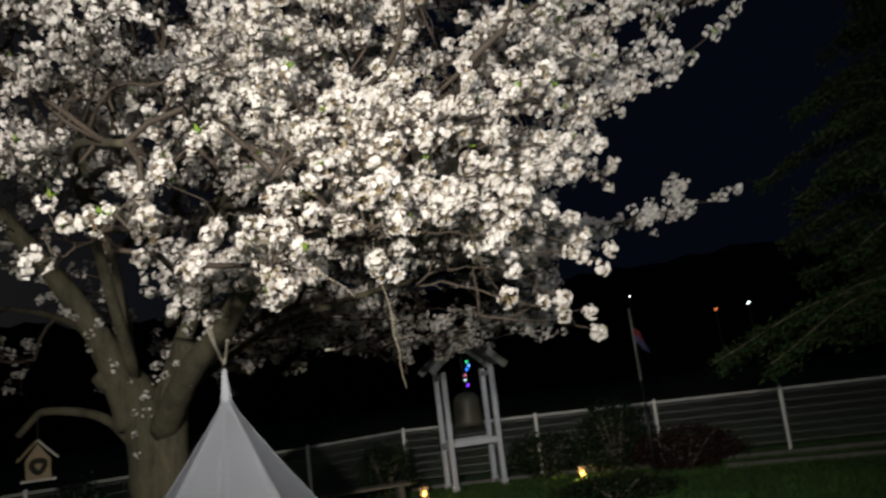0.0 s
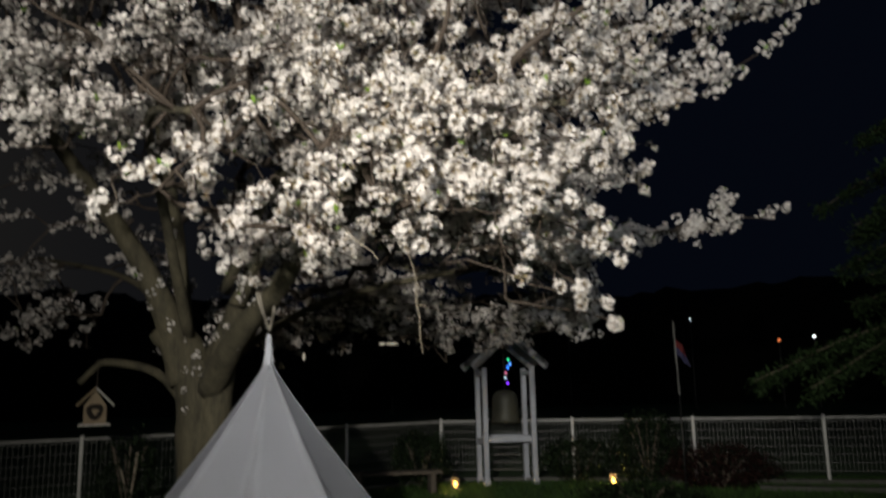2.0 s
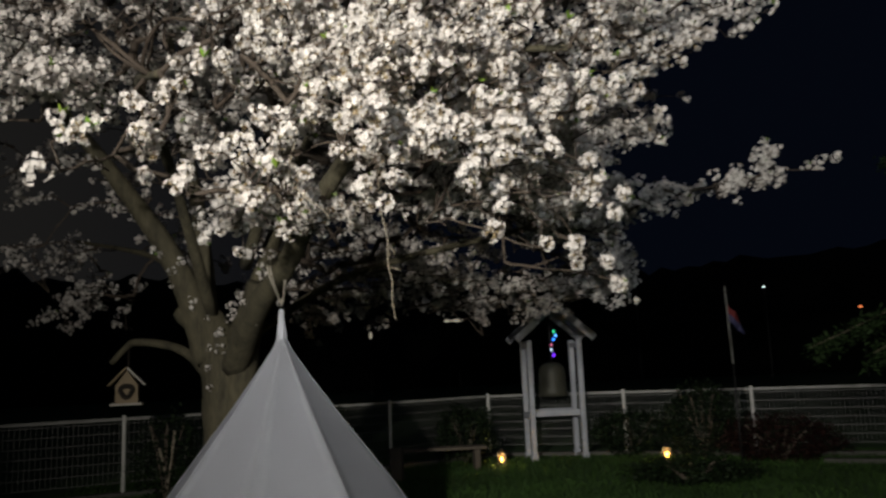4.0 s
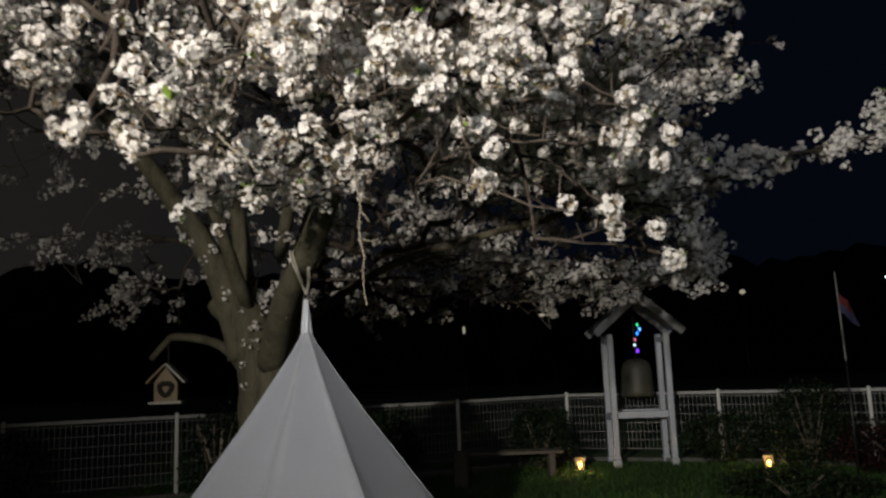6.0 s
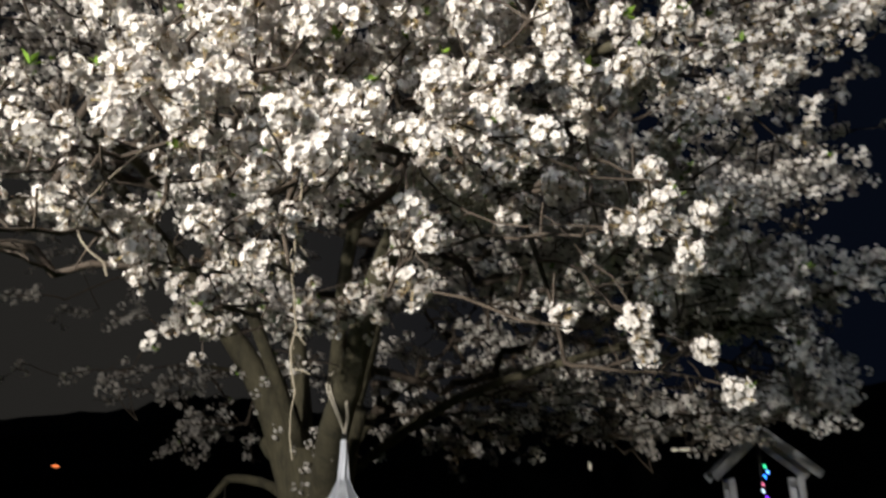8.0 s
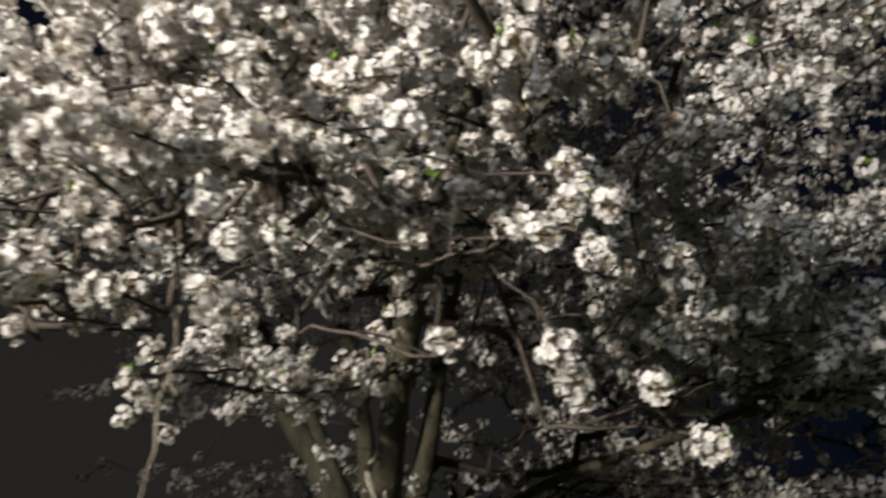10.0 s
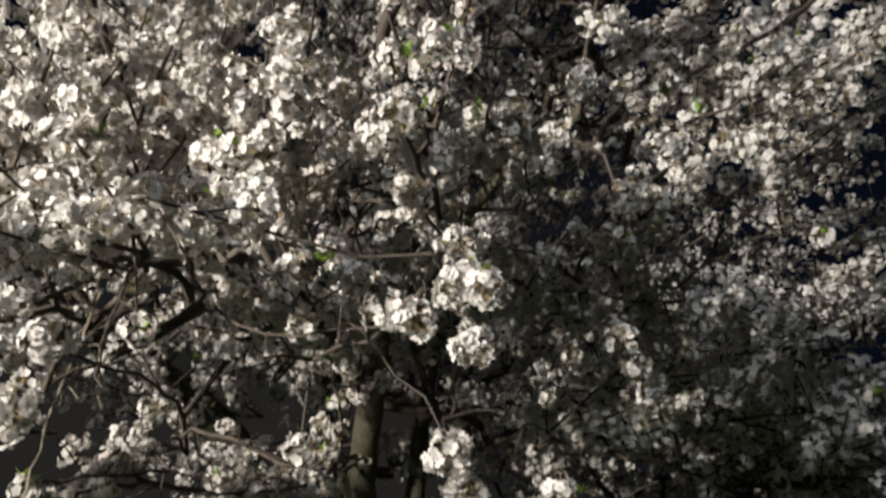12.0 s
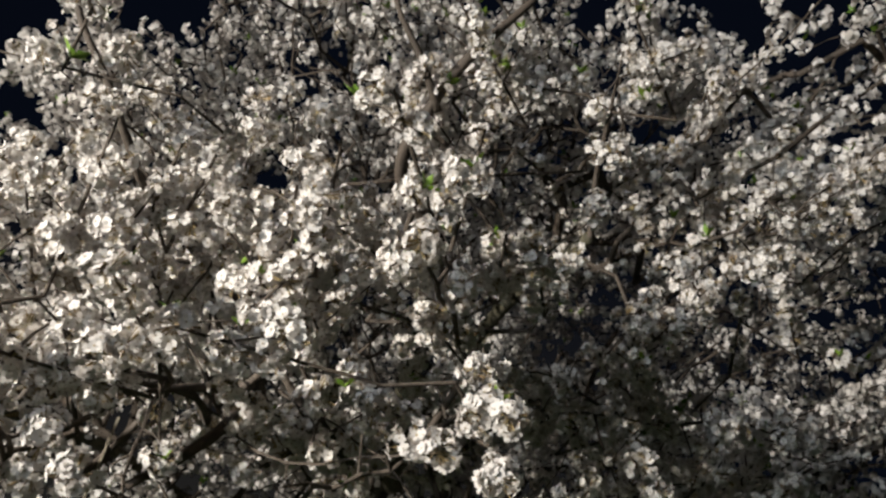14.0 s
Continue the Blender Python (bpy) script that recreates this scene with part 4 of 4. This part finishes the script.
# ---- plants ----
def leafy(name, at, size, count, leaf, material, label, category, seed, kind=""):
    """A shrub: a few stems and many small leaves in an uneven crown."""
    rng, nrng = random.Random(seed), np.random.default_rng(seed)
    ob = thing(name, pose(*at), label, category, kind=kind)
    for k in range(5):
        a = k * 1.3 + rng.random()
        tube("stem", smooth_line([(0, 0, -0.03), (math.cos(a) * size[0] * 0.25, math.sin(a) * size[1] * 0.25, size[2] * 0.45), (math.cos(a) * size[0] * 0.55, math.sin(a) * size[1] * 0.55, size[2] * 0.85)], 3), 0.012, M_OLDWOOD, ob, 5)
    p = nrng.normal(0, 1, (count, 3))
    p /= np.linalg.norm(p, axis=1)[:, None]
    lump = np.array([1 + 0.45 * noise.noise(Vector(q) * 2.2 + Vector((seed, 0, 0))) for q in p])
    p *= (nrng.uniform(0.45, 1.0, count) ** 0.5 * lump)[:, None]
    p = p * np.array(size) * np.array([1, 1, 0.5]) + np.array([0, 0, size[2] * 0.52])
    p[:, 2] = np.maximum(p[:, 2], 0.03)
    tpl = (np.array([(0, 0, 0), (0.32, 0.5, 0.08), (0, 1, -0.05), (-0.32, 0.5, 0.08)]), np.array([(0, 1, 2), (0, 2, 3)]))
    v, f = scatter(tpl, p, random_turns(count, nrng), nrng.uniform(0.7, 1.3, count) * leaf)
    o = new("foliage", quick_mesh("foliage", v, f, material))
    o.parent = ob
    tagged(o, kind="stuff")


leafy("shrub", (-2.35, 12.4, 0), (0.42, 0.4, 1.0), 2600, 0.06, M_SHRUB, "dark evergreen shrub beside the fence", "shrub", 1)
leafy("shrub", (-0.6, 14.3, 0), (0.5, 0.35, 0.9), 2200, 0.06, M_SHRUB, "dark evergreen shrub beside the fence", "shrub", 2)
leafy("shrub", (2.1, 14.75, 0), (0.7, 0.4, 0.75), 3000, 0.055, M_SHRUB, "dark low shrub by the garden lantern", "shrub", 3)
leafy("shrub", (3.1, 14.0, 0), (0.55, 0.4, 1.2), 2600, 0.055, M_SHRUB, "dark upright shrub in front of the fence", "shrub", 4)
leafy("shrub", (4.1, 13.6, 0), (0.9, 0.45, 0.65), 3600, 0.05, M_REDSHRUB, "low reddish-leaved shrub in front of the fence", "shrub", 5)
leafy("sapling", (-4.05, 10.95, 0), (0.42, 0.4, 1.15), 900, 0.06, M_SHRUB, "young forked sapling with thin dark leaves by the fence", "sapling", 6)
for fork in ([(-4.05, 10.95, -0.03), (-4.03, 10.93, 0.3), (-4.1, 10.9, 0.62), (-4.22, 10.88, 0.95)], [(-4.05, 10.95, 0.05), (-4.0, 10.92, 0.3), (-3.95, 10.9, 0.55), (-3.9, 10.88, 0.9)]):
    stem = tube("pale_stem", smooth_line(fork, 4), 0.02, M_PALETWIG, None, 6)
    stem.parent = bpy.data.objects["sapling"]
    stem.matrix_parent_inverse = Matrix.Translation((4.05, -10.95, 0))
leafy("shrub", (-6.3, 9.9, 0), (0.5, 0.45, 1.0), 2600, 0.06, M_SHRUB, "dense dark shrub in front of the mesh fence", "shrub", 7)
leafy("shrub", (2.5, 11.6, 0), (0.8, 0.5, 0.35), 2600, 0.05, M_SHRUB, "low spreading plants in the grass", "shrub", 8)


def build_conifer():
    rng, nrng = random.Random(5), np.random.default_rng(5)
    at = (8.3, 12.3, 0)
    tr = thing("conifer", pose(*at), "tall dark green conifer with drooping layered boughs", "tree")
    tube("trunk", smooth_line([(0, 0, -0.1), (0.05, 0, 2), (0, 0.05, 4.5), (0, 0, 7.4)], 5), [0.24 - 0.014 * i for i in range(16)], M_BARK, tr, 12, 0.05)
    needle = (np.array([(0, 0, 0), (0.16, 0.5, 0.04), (0, 1.0, -0.08), (-0.16, 0.5, 0.04)]), np.array([(0, 1, 2), (0, 2, 3)]))
    spots, size, bough = [], [], []
    z = 2.0
    while z < 7.2:
        reach = 4.1 * (1 - ((z - 1.5) / 6.3)) ** 0.75
        for k in range(7):
            a = rng.uniform(0, 2 * math.pi)
            r = reach * rng.uniform(0.6, 1.12) * (0.68 if z < 3.4 else 1.0)
            if len(bough) < 2:
                a, r = 3.3 + 0.12 * len(bough), 4.3 - 0.5 * len(bough)
            tip = Vector((math.cos(a) * r, math.sin(a) * r, z - 0.11 * r + rng.uniform(-0.15, 0.15)))
            mid_pt = Vector((tip.x * 0.5, tip.y * 0.5, z + 0.08 * r))
            line = smooth_line([(0, 0, z), tip * 0.0 + mid_pt, tip], 6)
            bough.append(line)
            for _ in range(int(170 * r / 3)):
                t = rng.uniform(0.22, 1.0) ** 0.8
                i = min(int(t * (len(line) - 1)), len(line) - 2)
                p = line[i].lerp(line[i + 1], t * (len(line) - 1) - i)
                wide = 0.10 + 0.30 * (1 - t)
                side = Vector((-math.sin(a), math.cos(a), 0)) * rng.gauss(0, wide)
                spots.append(p + side + Vector((0, 0, -abs(rng.gauss(0, 0.07)) - 0.12 * side.length)))
                size.append(rng.uniform(0.05, 0.12))
        z += rng.uniform(0.22, 0.34)
    for line in bough[:90]:
        tube("bough", line, [0.03 - 0.022 * i / len(line) for i in range(len(line))], M_BARK, tr, 5)
    spots = np.array([tuple(s) for s in spots])
    ps = np.repeat(spots, 8, axis=0) + nrng.normal(0, 0.045, (len(spots) * 8, 3))
    v, f = scatter(needle, ps, random_turns(len(ps), nrng), np.repeat(np.array(size), 8))
    o = new("foliage", quick_mesh("foliage", v, f, M_CONIFER))
    o.parent = tr
    tagged(o, kind="stuff")


build_conifer()


def build_grass():
    nrng = np.random.default_rng(9)
    n = 75000
    x, y = nrng.uniform(-6, 8, n), nrng.uniform(7.6, 14.8, n)
    z = np.array([ground_height(a, b) for a, b in zip(x, y)])
    blade = (np.array([(-0.06, 0, -0.1), (0.06, 0, -0.1), (0.02, 0.14, 0.55), (0.0, 0.42, 1.0)]), np.array([(0, 1, 2), (0, 2, 3)]))
    v, f = scatter(blade, np.stack([x, y, z], 1), random_turns(n, nrng, 0.35), nrng.uniform(0.03, 0.085, n))
    tagged(new("grass", quick_mesh("grass", v, f, M_BLADE)), "rough green grass blades over the lawn", "grass", kind="stuff")


build_grass()
tagged(part("lawn_edge", box(6.0, 0.12, 0.07, (0, 0, 0.03), bevel=0.01), M_CONCRETE, None), "pale stone edging between lawn and fence bed", "edging", kind="structure").matrix_world = pose(7.5, 12.55, 0, 0, 0, -17)
